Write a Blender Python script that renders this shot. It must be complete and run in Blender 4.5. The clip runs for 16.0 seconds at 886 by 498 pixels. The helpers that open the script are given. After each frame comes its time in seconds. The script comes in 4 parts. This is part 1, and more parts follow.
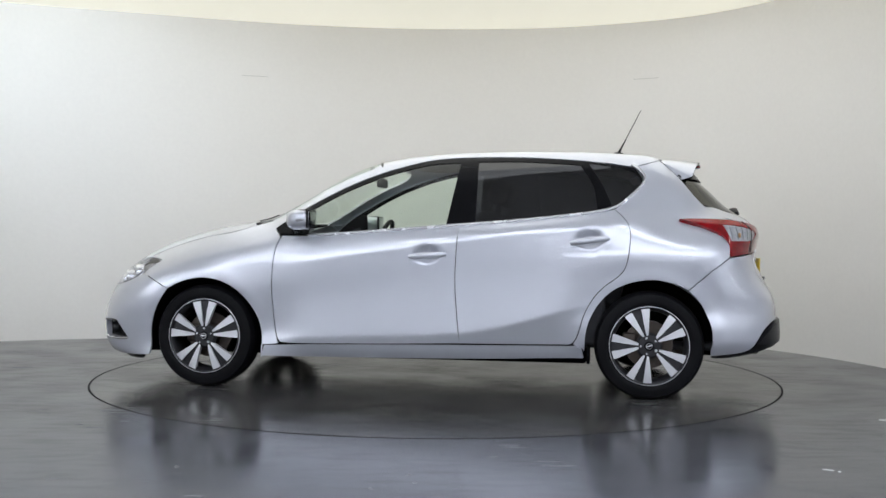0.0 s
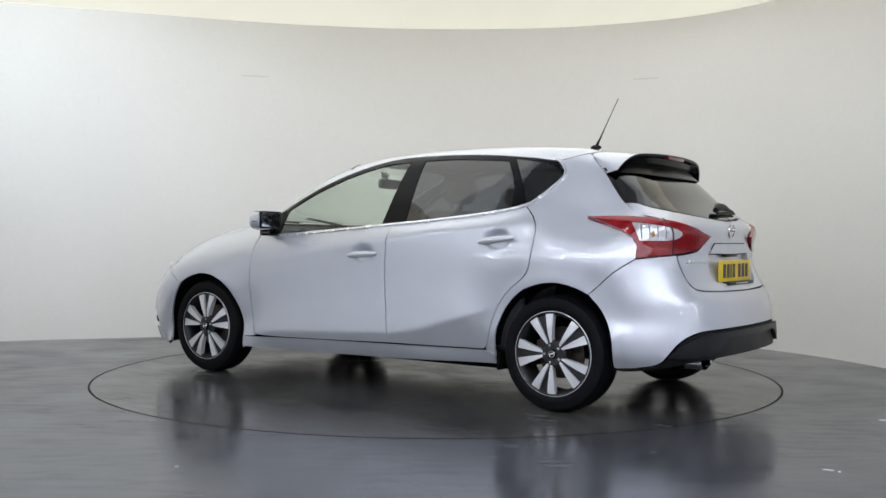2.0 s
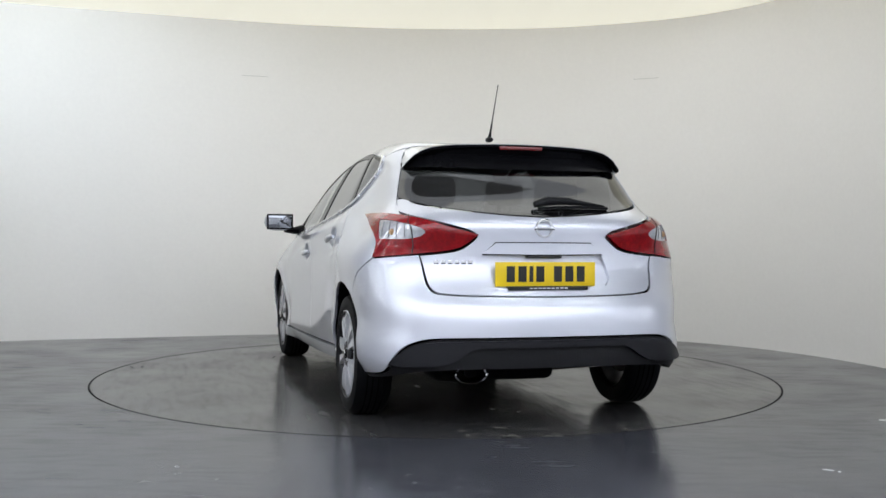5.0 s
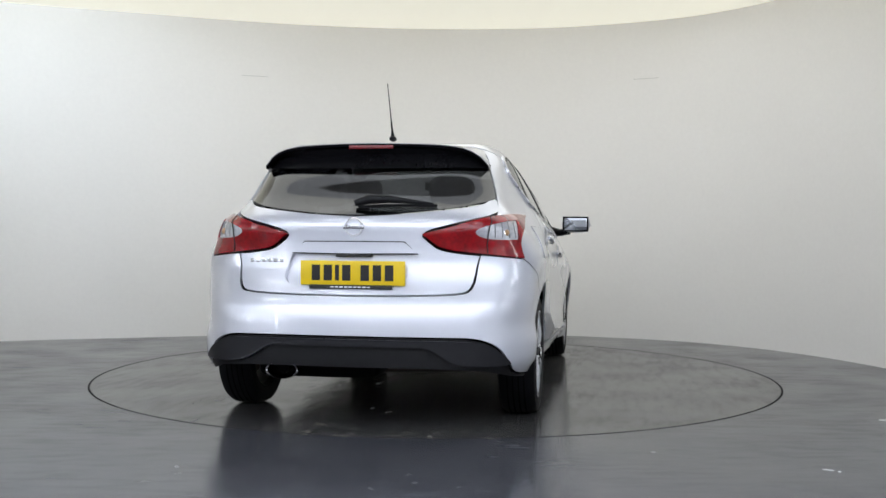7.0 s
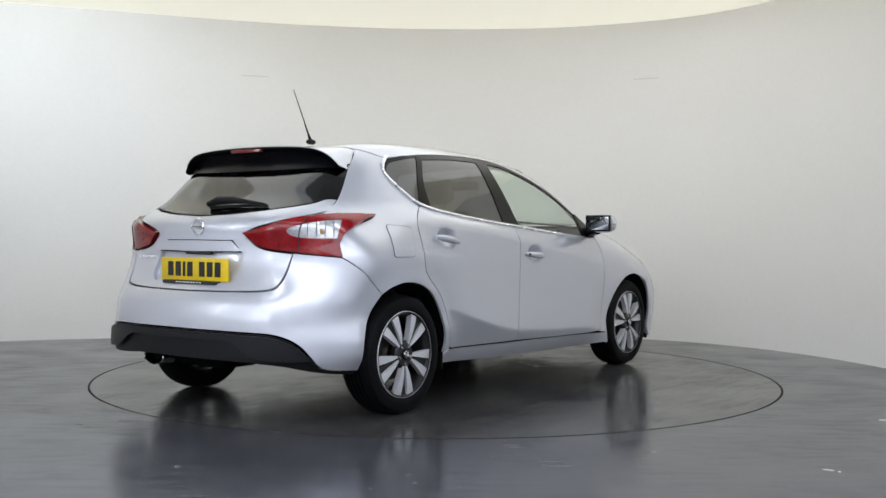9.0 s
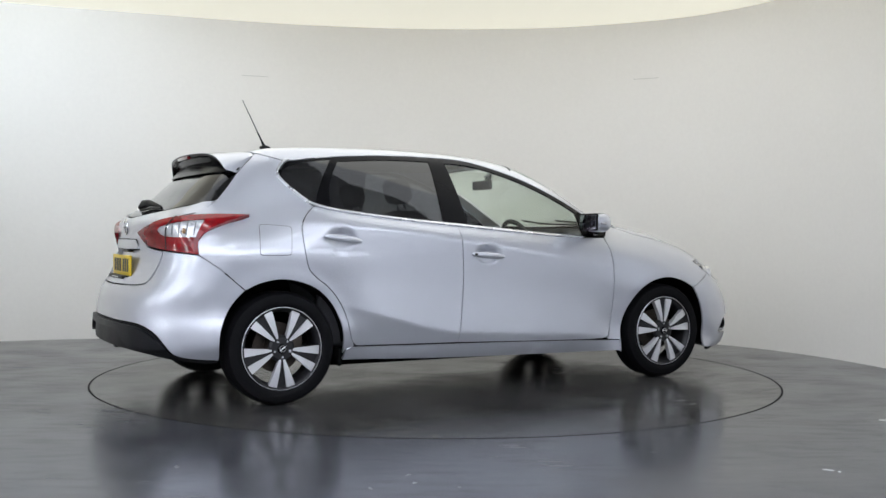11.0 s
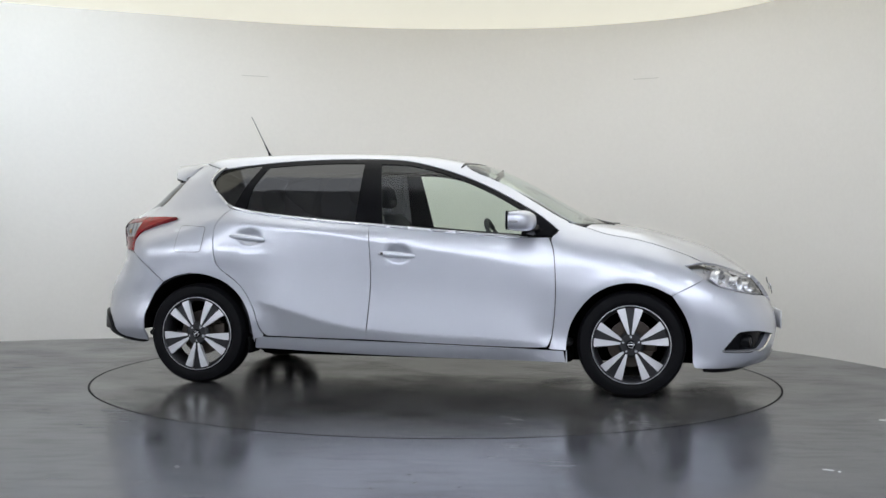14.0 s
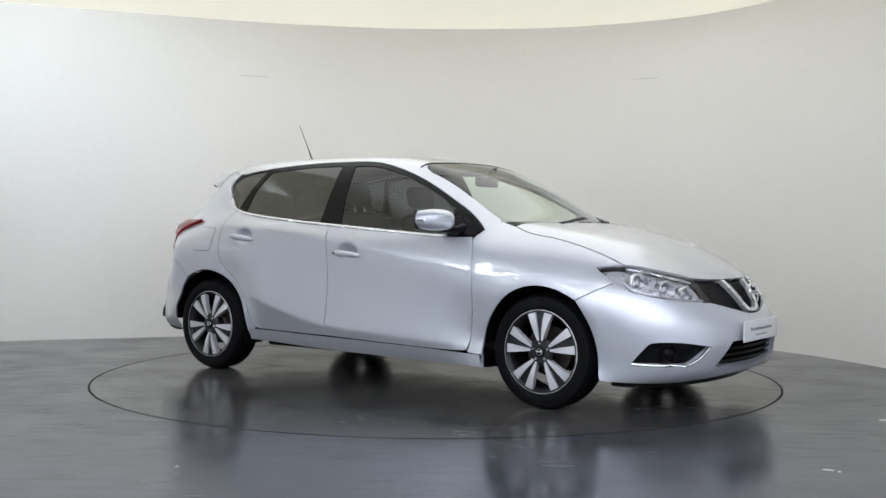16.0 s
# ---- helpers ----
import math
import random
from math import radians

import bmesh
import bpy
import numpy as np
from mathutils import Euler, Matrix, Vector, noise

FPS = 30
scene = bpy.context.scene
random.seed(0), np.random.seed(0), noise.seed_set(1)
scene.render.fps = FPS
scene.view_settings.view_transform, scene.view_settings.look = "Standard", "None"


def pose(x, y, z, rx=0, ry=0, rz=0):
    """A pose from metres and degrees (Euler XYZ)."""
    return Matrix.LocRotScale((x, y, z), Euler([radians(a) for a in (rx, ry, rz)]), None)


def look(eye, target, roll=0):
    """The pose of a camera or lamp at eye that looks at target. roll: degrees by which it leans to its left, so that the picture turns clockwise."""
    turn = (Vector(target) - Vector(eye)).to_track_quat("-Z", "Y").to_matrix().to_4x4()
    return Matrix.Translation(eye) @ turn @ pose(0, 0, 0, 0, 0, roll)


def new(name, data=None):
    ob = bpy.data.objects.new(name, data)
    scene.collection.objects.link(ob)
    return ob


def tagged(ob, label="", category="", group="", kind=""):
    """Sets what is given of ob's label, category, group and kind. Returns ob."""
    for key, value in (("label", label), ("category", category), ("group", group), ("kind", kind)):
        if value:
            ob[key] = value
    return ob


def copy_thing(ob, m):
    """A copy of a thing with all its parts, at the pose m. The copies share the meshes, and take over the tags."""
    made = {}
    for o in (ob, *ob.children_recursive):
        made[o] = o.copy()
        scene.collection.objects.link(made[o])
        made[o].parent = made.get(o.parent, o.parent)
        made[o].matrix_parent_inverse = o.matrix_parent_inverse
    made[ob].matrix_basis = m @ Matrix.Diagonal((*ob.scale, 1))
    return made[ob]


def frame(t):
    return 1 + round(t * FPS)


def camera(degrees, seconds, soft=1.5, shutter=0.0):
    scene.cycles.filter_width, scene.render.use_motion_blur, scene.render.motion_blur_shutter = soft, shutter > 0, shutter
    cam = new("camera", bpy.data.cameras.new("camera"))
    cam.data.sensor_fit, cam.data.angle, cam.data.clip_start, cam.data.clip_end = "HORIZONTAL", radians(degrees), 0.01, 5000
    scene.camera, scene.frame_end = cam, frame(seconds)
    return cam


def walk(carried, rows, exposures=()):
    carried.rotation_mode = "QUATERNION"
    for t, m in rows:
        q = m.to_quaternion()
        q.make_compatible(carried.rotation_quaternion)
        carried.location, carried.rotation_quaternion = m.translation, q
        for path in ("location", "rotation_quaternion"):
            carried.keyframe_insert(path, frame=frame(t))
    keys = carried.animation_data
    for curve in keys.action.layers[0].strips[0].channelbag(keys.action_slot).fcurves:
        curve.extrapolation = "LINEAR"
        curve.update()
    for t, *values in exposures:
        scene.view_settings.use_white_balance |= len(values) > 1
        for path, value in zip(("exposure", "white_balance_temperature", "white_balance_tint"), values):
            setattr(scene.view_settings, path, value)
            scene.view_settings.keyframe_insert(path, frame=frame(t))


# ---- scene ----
from mathutils.geometry import delaunay_2d_cdt

# ---- camera: on a stand, facing the turntable ----
cam = camera(47.2, 16.0)
EYE = (0.0, -6.939, 0.935)
VIEW = look(EYE, (EYE[0] + math.sin(radians(0.327)), EYE[1] + math.cos(radians(0.327)), EYE[2] - math.tan(radians(0.666))), 0.42)
walk(cam, [(0.0, VIEW), (16.0, VIEW)])

# ---- world and lamps ----
world = bpy.data.worlds.new("world")
scene.world = world
world.use_nodes = True
world.node_tree.nodes["Background"].inputs[0].default_value = (0.8, 0.85, 0.9, 1)
world.node_tree.nodes["Background"].inputs[1].default_value = 0.05
scene.view_settings.exposure = 0.44


def area_lamp(name, eye, target, sx, sy, watts, colour=(1, 0.97, 0.92)):
    data = bpy.data.lights.new(name, "AREA")
    data.shape, data.size, data.size_y, data.energy, data.color = "RECTANGLE", sx, sy, watts, colour
    ob = new(name, data)
    ob.matrix_world = look(eye, target)
    return ob


# ---- materials ----
def material(name, colour, rough=0.5, metal=0.0, coat=0.0, vary=0.06, scale=6.0, fine=60.0, bump=0.0, rough_vary=0.05, emit=None, spec=0.5, alpha=None):
    m = bpy.data.materials.new(name)
    m.use_nodes = True
    nt = m.node_tree
    b = nt.nodes["Principled BSDF"]
    b.inputs["Roughness"].default_value, b.inputs["Metallic"].default_value = rough, metal
    b.inputs["Coat Weight"].default_value, b.inputs["Coat Roughness"].default_value = coat, 0.03
    b.inputs["Specular IOR Level"].default_value = spec
    geo = nt.nodes.new("ShaderNodeTexCoord")
    n1, n2 = nt.nodes.new("ShaderNodeTexNoise"), nt.nodes.new("ShaderNodeTexNoise")
    n1.inputs["Scale"].default_value, n2.inputs["Scale"].default_value = scale, fine
    n1.inputs["Detail"].default_value = 4
    for n in (n1, n2):
        nt.links.new(geo.outputs["Object"], n.inputs["Vector"])
    add = nt.nodes.new("ShaderNodeMath")
    add.operation = "ADD"
    nt.links.new(n1.outputs["Fac"], add.inputs[0])
    nt.links.new(n2.outputs["Fac"], add.inputs[1])
    ramp = nt.nodes.new("ShaderNodeMapRange")
    ramp.inputs["From Min"].default_value, ramp.inputs["From Max"].default_value = 0.6, 1.4
    ramp.inputs["To Min"].default_value, ramp.inputs["To Max"].default_value = 1 - vary, 1 + vary
    nt.links.new(add.outputs[0], ramp.inputs["Value"])
    mul = nt.nodes.new("ShaderNodeVectorMath")
    mul.operation = "SCALE"
    mul.inputs[0].default_value = colour
    nt.links.new(ramp.outputs[0], mul.inputs["Scale"])
    nt.links.new(mul.outputs[0], b.inputs["Base Color"])
    if rough_vary:
        rr = nt.nodes.new("ShaderNodeMapRange")
        rr.inputs["From Min"].default_value, rr.inputs["From Max"].default_value = 0.3, 0.7
        rr.inputs["To Min"].default_value, rr.inputs["To Max"].default_value = max(0, rough - rough_vary), min(1, rough + rough_vary)
        nt.links.new(n1.outputs["Fac"], rr.inputs["Value"])
        nt.links.new(rr.outputs[0], b.inputs["Roughness"])
    if bump:
        bp = nt.nodes.new("ShaderNodeBump")
        bp.inputs["Strength"].default_value, bp.inputs["Distance"].default_value = bump, 0.002
        nt.links.new(n2.outputs["Fac"], bp.inputs["Height"])
        nt.links.new(bp.outputs[0], b.inputs["Normal"])
    if emit:
        b.inputs["Emission Color"].default_value, b.inputs["Emission Strength"].default_value = (*emit[:3], 1), emit[3]
    return m


def glass(name, tint, rough=0.0, gloss=1.0, base=0.05):
    """A thin pane: tinted see-through with a mirror coat that grows at grazing angles."""
    m = bpy.data.materials.new(name)
    m.use_nodes = True
    nt = m.node_tree
    out = nt.nodes["Material Output"]
    nt.nodes.remove(nt.nodes["Principled BSDF"])
    clear, shine = nt.nodes.new("ShaderNodeBsdfTransparent"), nt.nodes.new("ShaderNodeBsdfGlossy")
    mix, fr = nt.nodes.new("ShaderNodeMixShader"), nt.nodes.new("ShaderNodeLayerWeight")
    power, gain = nt.nodes.new("ShaderNodeMath"), nt.nodes.new("ShaderNodeMath")
    clear.inputs[0].default_value = (*tint, 1)
    shine.inputs["Roughness"].default_value = rough
    shine.inputs["Color"].default_value = (gloss, gloss, gloss, 1)
    fr.inputs["Blend"].default_value = 0.5
    power.operation, gain.operation = "POWER", "MULTIPLY_ADD"
    power.inputs[1].default_value, gain.inputs[1].default_value, gain.inputs[2].default_value = 4.5, 0.85, base
    nt.links.new(fr.outputs["Facing"], power.inputs[0])
    nt.links.new(power.outputs[0], gain.inputs[0])
    nt.links.new(gain.outputs[0], mix.inputs[0])
    nt.links.new(clear.outputs[0], mix.inputs[1])
    nt.links.new(shine.outputs[0], mix.inputs[2])
    nt.links.new(mix.outputs[0], out.inputs["Surface"])
    return m


# unseen area lamps, added over the turntable and before it to fill the hall
area_lamp("overhead_fill", (0, 0.2, 2.93), (0, 0.2, 0), 4.6, 3.4, 27, (0.88, 0.925, 1.0))
area_lamp("front_fill", (0, -6.2, 2.84), (0, -6.2, 0), 10.0, 4.6, 290, (0.83, 0.878, 1.0))
data = bpy.data.lights.new("wall_wash", "SPOT")
data.energy, data.color, data.shadow_soft_size, data.spot_size, data.spot_blend = 60, (0.74, 0.86, 1.0), 0.06, radians(95), 1.0
new("wall_wash", data).matrix_world = look((-3.3, 0.0, 2.85), (-3.2, 2.1, 2.2))


# ---- materials used ----
PAINT = material("silver_paint", (0.625, 0.64, 0.695), 0.30, 0.50, 1.0, vary=0.015, scale=3, fine=900, rough_vary=0.02)
PAINT_BLACK = material("black_gloss", (0.005, 0.005, 0.006), 0.22, 0, 0.0, vary=0.05, spec=0.14)
HONEY = material("black_mesh", (0.006, 0.006, 0.006), 0.5, spec=0.15)
PLASTIC = material("black_plastic", (0.009, 0.009, 0.010), 0.42, spec=0.18, vary=0.1, bump=0.15, fine=300)
LINER = material("wheel_arch_felt", (0.004, 0.004, 0.004), 0.95, spec=0.05, vary=0.2)
RUBBER = material("tyre_rubber", (0.004, 0.004, 0.005), 0.6, spec=0.12, vary=0.15, bump=0.1, fine=200)
ALLOY = material("machined_alloy", (0.70, 0.70, 0.72), 0.40, 0.35, vary=0.03)
ALLOY_DARK = material("dark_grey_alloy", (0.014, 0.014, 0.016), 0.42, 0.2, 0.0, vary=0.05)
STEEL = material("brake_steel", (0.085, 0.07, 0.06), 0.5, 0.8, vary=0.2)
CHROME = material("chrome", (0.85, 0.85, 0.86), 0.06, 1.0, vary=0.01, rough_vary=0.01)
SHEEN = material("satin_black_plastic", (0.008, 0.008, 0.010), 0.36, spec=0.26, vary=0.08, bump=0.1, fine=300)
BOWL = material("silver_lamp_bowl", (0.72, 0.72, 0.74), 0.30, 0.55, vary=0.15, scale=40)
BRIGHT = material("bright_strip_metal", (0.88, 0.88, 0.90), 0.26, 0.7, vary=0.02)
SATIN = material("satin_metal", (0.7, 0.71, 0.73), 0.25, 1.0, vary=0.02)
RED = material("red_lens", (0.24, 0.0012, 0.004), 0.10, 0, 0.8, vary=0.4, scale=16, spec=0.2)
RED_DARK = material("dark_red_lens", (0.16, 0.004, 0.006), 0.15, 0, 1.0, vary=0.08)
CLEAR_LENS = material("milky_lens", (0.58, 0.58, 0.60), 0.15, 0.4, 1.0, vary=0.15, scale=60)
AMBER = material("amber_bulb", (0.40, 0.24, 0.12), 0.3, vary=0.05)
YELLOW = material("yellow_plate", (0.78, 0.55, 0.01), 0.35, vary=0.03)
WHITE = material("white_plate", (0.78, 0.78, 0.78), 0.35, vary=0.03)
INK = material("black_ink", (0.012, 0.012, 0.012), 0.4, vary=0.02)
GREY_INK = material("grey_ink", (0.18, 0.18, 0.19), 0.5, vary=0.02)
CLOTH = material("seat_cloth", (0.045, 0.045, 0.05), 0.9, vary=0.2, fine=250, bump=0.3)
TRIM = material("cabin_trim", (0.035, 0.035, 0.038), 0.7, vary=0.1)
HEADLINER = material("headliner_cloth", (0.42, 0.41, 0.38), 0.95, vary=0.05)
GLASS_FRONT = glass("green_glass", (0.86, 0.92, 0.87))
GLASS_DARK = glass("privacy_glass", (0.075, 0.077, 0.09), base=0.10)
GLASS_LAMP = glass("lamp_glass", (0.96, 0.96, 0.97))
# dark colour puts the reflection of a dim hall into the mirror
MIRROR = material("mirror_glass", (0.30, 0.31, 0.33), 0.02, 1.0, vary=0.0, rough_vary=0)


# ---- building helpers ----
def part(name, bm, mat, parent=None, label="", smooth=True, sharp=35):
    """One mesh object out of a bmesh, under a thing or a part."""
    if sharp:
        for e in bm.edges:
            if len(e.link_faces) != 2 or e.calc_face_angle(0) > radians(sharp):
                e.smooth = False
    for f in bm.faces:
        f.smooth = smooth
    me = bpy.data.meshes.new(name)
    bm.to_mesh(me)
    bm.free()
    me.materials.append(mat)
    ob = new(name, me)
    ob.parent = parent
    return tagged(ob, label)


def box(bm, x0, x1, y0, y1, z0, z1, bevel=0.0, m=None):
    """A box, its edges rounded, added to bm."""
    made = bmesh.ops.create_cube(bm, size=1.0, matrix=Matrix.Translation(((x0 + x1) / 2, (y0 + y1) / 2, (z0 + z1) / 2)) @ Matrix.Diagonal((x1 - x0, y1 - y0, z1 - z0, 1)))["verts"]
    if bevel:
        es = {e for v in made for e in v.link_edges}
        made = list({v for f in bmesh.ops.bevel(bm, geom=list(es), offset=bevel, segments=3, affect="EDGES", profile=0.5)["faces"] for v in f.verts} | {v for v in made if v.is_valid})
    if m is not None:
        bmesh.ops.transform(bm, matrix=m, verts=made)
    return made


def lathe(bm, profile, turns=64, m=None):
    """A body of revolution about y from (radius, y) points."""
    rings = []
    for k in range(turns):
        a = 2 * math.pi * k / turns
        rings.append([bm.verts.new((r * math.cos(a), y, r * math.sin(a))) for r, y in profile])
    for k in range(turns):
        a, b = rings[k], rings[(k + 1) % turns]
        for i in range(len(profile) - 1):
            bm.faces.new((a[i], a[i + 1], b[i + 1], b[i]))
    bmesh.ops.recalc_face_normals(bm, faces=bm.faces)
    if m is not None:
        bmesh.ops.transform(bm, matrix=m, verts=bm.verts)


def tube(bm, path, radius, sides=8):
    """A round bar along points; radius may be a list."""
    radii = radius if isinstance(radius, (list, tuple)) else [radius] * len(path)
    rings = []
    for i, q in enumerate(path):
        q = Vector(q)
        way = (Vector(path[min(i + 1, len(path) - 1)]) - Vector(path[max(i - 1, 0)])).normalized()
        a = way.orthogonal().normalized()
        b = way.cross(a)
        rings.append([bm.verts.new(q + (a * math.cos(2 * math.pi * k / sides) + b * math.sin(2 * math.pi * k / sides)) * radii[i]) for k in range(sides)])
    made = []
    for r, s in zip(rings, rings[1:]):
        for k in range(sides):
            made.append(bm.faces.new((r[k], r[(k + 1) % sides], s[(k + 1) % sides], s[k])))
    made += [bm.faces.new(rings[0][::-1]), bm.faces.new(rings[-1])]
    bmesh.ops.recalc_face_normals(bm, faces=made)


SCALE_U = {"side": 1.0, "top": 1.0, "nose": 0.0155, "tail": 0.0145}


def inset(pts, by):
    """Shrinks (grows if by is below 0) an outline in metres."""
    p = np.array(pts)
    area = np.sum(p[:, 0] * np.roll(p[:, 1], -1) - np.roll(p[:, 0], -1) * p[:, 1])
    t = np.roll(p, -1, 0) - np.roll(p, 1, 0)
    t /= np.maximum(np.linalg.norm(t, axis=1), 1e-9)[:, None]
    n = np.stack([-t[:, 1], t[:, 0]], -1) * (1 if area > 0 else -1)
    return p + n * by


def within(pts, poly):
    """Which of the points lie inside the outline."""
    ins = np.zeros(len(pts), bool)
    x, y = pts[:, 0], pts[:, 1]
    for (ax, ay), (bx, by) in zip(poly, np.roll(poly, -1, 0)):
        if ay != by:
            ins ^= ((ay > y) != (by > y)) & (x < (bx - ax) * (y - ay) / (by - ay) + ax)
    return ins


def dense(poly, cell):
    out = []
    for a, b in zip(poly, np.roll(poly, -1, 0)):
        n = max(1, int(np.linalg.norm(b - a) / cell))
        out += [a + (b - a) * k / n for k in range(n)]
    return np.array(out)


def skin(name, kind, outline, mat, parent, lift=0.0, gap=0.0026, cell=0.026, edge=0.014, holes=(), hole_edge=0.03, label="", turns=2, mirror=True, both=False, lift_of=None, smooth_out=True, sides=(1, -1)):
    """A panel of the body's skin from its outline drawn in a frame, with turned-in edges. both: the outline lies on the car's left half
    and is closed across the middle by its own mirror image. mirror: makes the other side's panel too. Returns the panels."""
    su = np.array([SCALE_U[kind], 1.0])
    pts = rounded(outline, turns) if smooth_out else [q[:2] for q in outline]
    if both:
        pts = [q for q in pts] + [(-q[0], q[1]) if kind != "top" else (q[0], -q[1]) for q in pts[::-1]]
        pts = [q for i, q in enumerate(pts) if math.dist(q, pts[i - 1]) > 1e-6]
    loops = [dense(inset(np.array(pts) * su, gap), cell)]
    for h in holes:
        loops.append(dense(np.array(rounded(h, 2)) * su, cell))
    base = loops[0]
    (u0, v0), (u1, v1) = base.min(0), base.max(0)
    gu, gv = np.meshgrid(np.arange(u0 + cell / 2, u1, cell), np.arange(v0 + cell / 2, v1, cell))
    grid = np.stack([gu.ravel(), gv.ravel()], -1)
    grid = grid[within(grid, base)]
    for loop in loops:
        if len(grid):
            grid = grid[np.min(np.linalg.norm(grid[:, None] - loop[None], axis=2), axis=1) > cell * 0.45]
    for loop in loops[1:]:
        grid = grid[~within(grid, loop)]
    verts, edges = [], []
    for loop in loops:
        k = len(verts)
        verts += [Vector(q) for q in loop]
        edges += [(k + i, k + (i + 1) % len(loop)) for i in range(len(loop))]
    verts += [Vector(q) for q in grid]
    v2, _, f2, _, _, _ = delaunay_2d_cdt(verts, edges, [], 0, 1e-6)
    v2 = np.array([tuple(q) for q in v2])
    tri = np.array([f for f in f2])
    mid = v2[tri].mean(1)
    keep = within(mid, base)
    for loop in loops[1:]:
        keep &= ~within(mid, loop)
    tri = tri[keep]
    p = on_body(kind, v2 / su)
    n = normals(p)
    p = p + n * (lift if lift_of is None else lift_of(v2 / su)[:, None])
    made = []
    for sgn in (sides if mirror and not both else (1,)):
        bm = bmesh.new()
        q = p * np.array([1, sgn, 1])
        vs = [bm.verts.new(c) for c in q]
        for a, b, c in tri:
            cr = np.cross(q[b] - q[a], q[c] - q[a])
            order = (a, b, c) if np.dot(cr, n[a] * np.array([1, sgn, 1])) > 0 else (a, c, b)
            bm.faces.new([vs[i] for i in order])
        loose = [v for v in bm.verts if not v.link_faces]
        rim = [e for e in bm.edges if len(e.link_faces) == 1]
        nn = {vs[i]: Vector(n[i] * np.array([1, sgn, 1])) for i in range(len(vs))}
        mids = {}
        if edge:
            inner = np.zeros(len(v2), bool)
            for loop in loops[1:]:
                inner |= np.min(np.linalg.norm(v2[:, None] - loop[None], axis=2), axis=1) < 1e-4
            deep = {vs[i]: (hole_edge if inner[i] else edge) for i in range(len(vs))}
            low = {}
            for e in rim:
                for v in e.verts:
                    if v not in low:
                        low[v] = bm.verts.new(v.co - nn[v] * deep[v])
            for e in rim:
                f = e.link_faces[0]
                a, b = e.verts
                for l in f.loops:
                    if l.edge == e:
                        a, b = l.vert, l.link_loop_next.vert
                bm.faces.new((b, a, low[a], low[b]))
                e.smooth = False
        bmesh.ops.delete(bm, geom=loose, context="VERTS")
        made.append(part(name, bm, mat, parent, label, sharp=45))
    return made


# ---- the studio ----
WALL_PAINT = material("cream_wall_paint", (0.87, 0.85, 0.81), 0.75, vary=0.02, scale=0.8, fine=30, bump=0.04)
# cream ceiling; its emission is added in place of unseen lights shining on it
CEILING_ADDED_GLOW = material("cream_ceiling_added_glow", (0.85, 0.83, 0.74), 0.8, vary=0.02, scale=1.0, emit=(1.0, 0.97, 0.82, 0.37))
CEILING_DULL = material("dull_white_ceiling", (0.72, 0.72, 0.71), 0.85, vary=0.03, scale=1.0)


def floor_material(name, colour, rough, worn=0.0):
    """Worn gloss floor paint: broad cloudy patches, fine pale scuffs and dull streaks, a slightly wavy coat."""
    m = material(name, colour, rough, vary=0.20, scale=1.6, fine=11, rough_vary=0.07, spec=0.30)
    nt = m.node_tree
    b = nt.nodes["Principled BSDF"]
    geo = nt.nodes.new("ShaderNodeTexCoord")
    mp = nt.nodes.new("ShaderNodeMapping")
    mp.inputs["Rotation"].default_value, mp.inputs["Scale"].default_value = (0, 0, 0.5), (3.0, 14.0, 1.0)
    nt.links.new(geo.outputs["Object"], mp.inputs["Vector"])
    streak, speck, where = (nt.nodes.new("ShaderNodeTexNoise") for _ in range(3))
    streak.inputs["Scale"].default_value, streak.inputs["Detail"].default_value = 1.3, 6
    speck.inputs["Scale"].default_value, speck.inputs["Detail"].default_value = 15, 8
    where.inputs["Scale"].default_value = 1.1
    nt.links.new(mp.outputs[0], streak.inputs["Vector"])
    for n in (speck, where):
        nt.links.new(geo.outputs["Object"], n.inputs["Vector"])
    def ranged(src, a, b_, c, d):
        k = nt.nodes.new("ShaderNodeMapRange")
        for name_, v in (("From Min", a), ("From Max", b_), ("To Min", c), ("To Max", d)):
            k.inputs[name_].default_value = v
        nt.links.new(src, k.inputs["Value"])
        return k.outputs[0]
    both = nt.nodes.new("ShaderNodeMath")
    both.operation = "MULTIPLY"
    nt.links.new(ranged(speck.outputs["Fac"], 0.60 - 0.08 * worn, 0.70, 0, 0.45 + 0.25 * worn), both.inputs[0])
    nt.links.new(ranged(where.outputs["Fac"], 0.5 - 0.06 * worn, 0.62, 0, 1), both.inputs[1])
    mix = nt.nodes.new("ShaderNodeMix")
    mix.data_type = "RGBA"
    nt.links.new(both.outputs[0], mix.inputs["Factor"])
    nt.links.new(b.inputs["Base Color"].links[0].from_socket, mix.inputs[6])
    mix.inputs[7].default_value = (0.26, 0.25 + 0.01 * (1 - worn), 0.25 - 0.04 * worn, 1)
    nt.links.new(mix.outputs[2], b.inputs["Base Color"])
    add = nt.nodes.new("ShaderNodeMath")
    nt.links.new(b.inputs["Roughness"].links[0].from_socket, add.inputs[0])
    nt.links.new(ranged(streak.outputs["Fac"], 0.45, 0.7, 0, 0.07), add.inputs[1])
    nt.links.new(add.outputs[0], b.inputs["Roughness"])
    bp = nt.nodes.new("ShaderNodeBump")
    bp.inputs["Strength"].default_value, bp.inputs["Distance"].default_value = 0.10, 0.004
    nt.links.new(speck.outputs["Fac"], bp.inputs["Height"])
    nt.links.new(bp.outputs[0], b.inputs["Normal"])
    return m


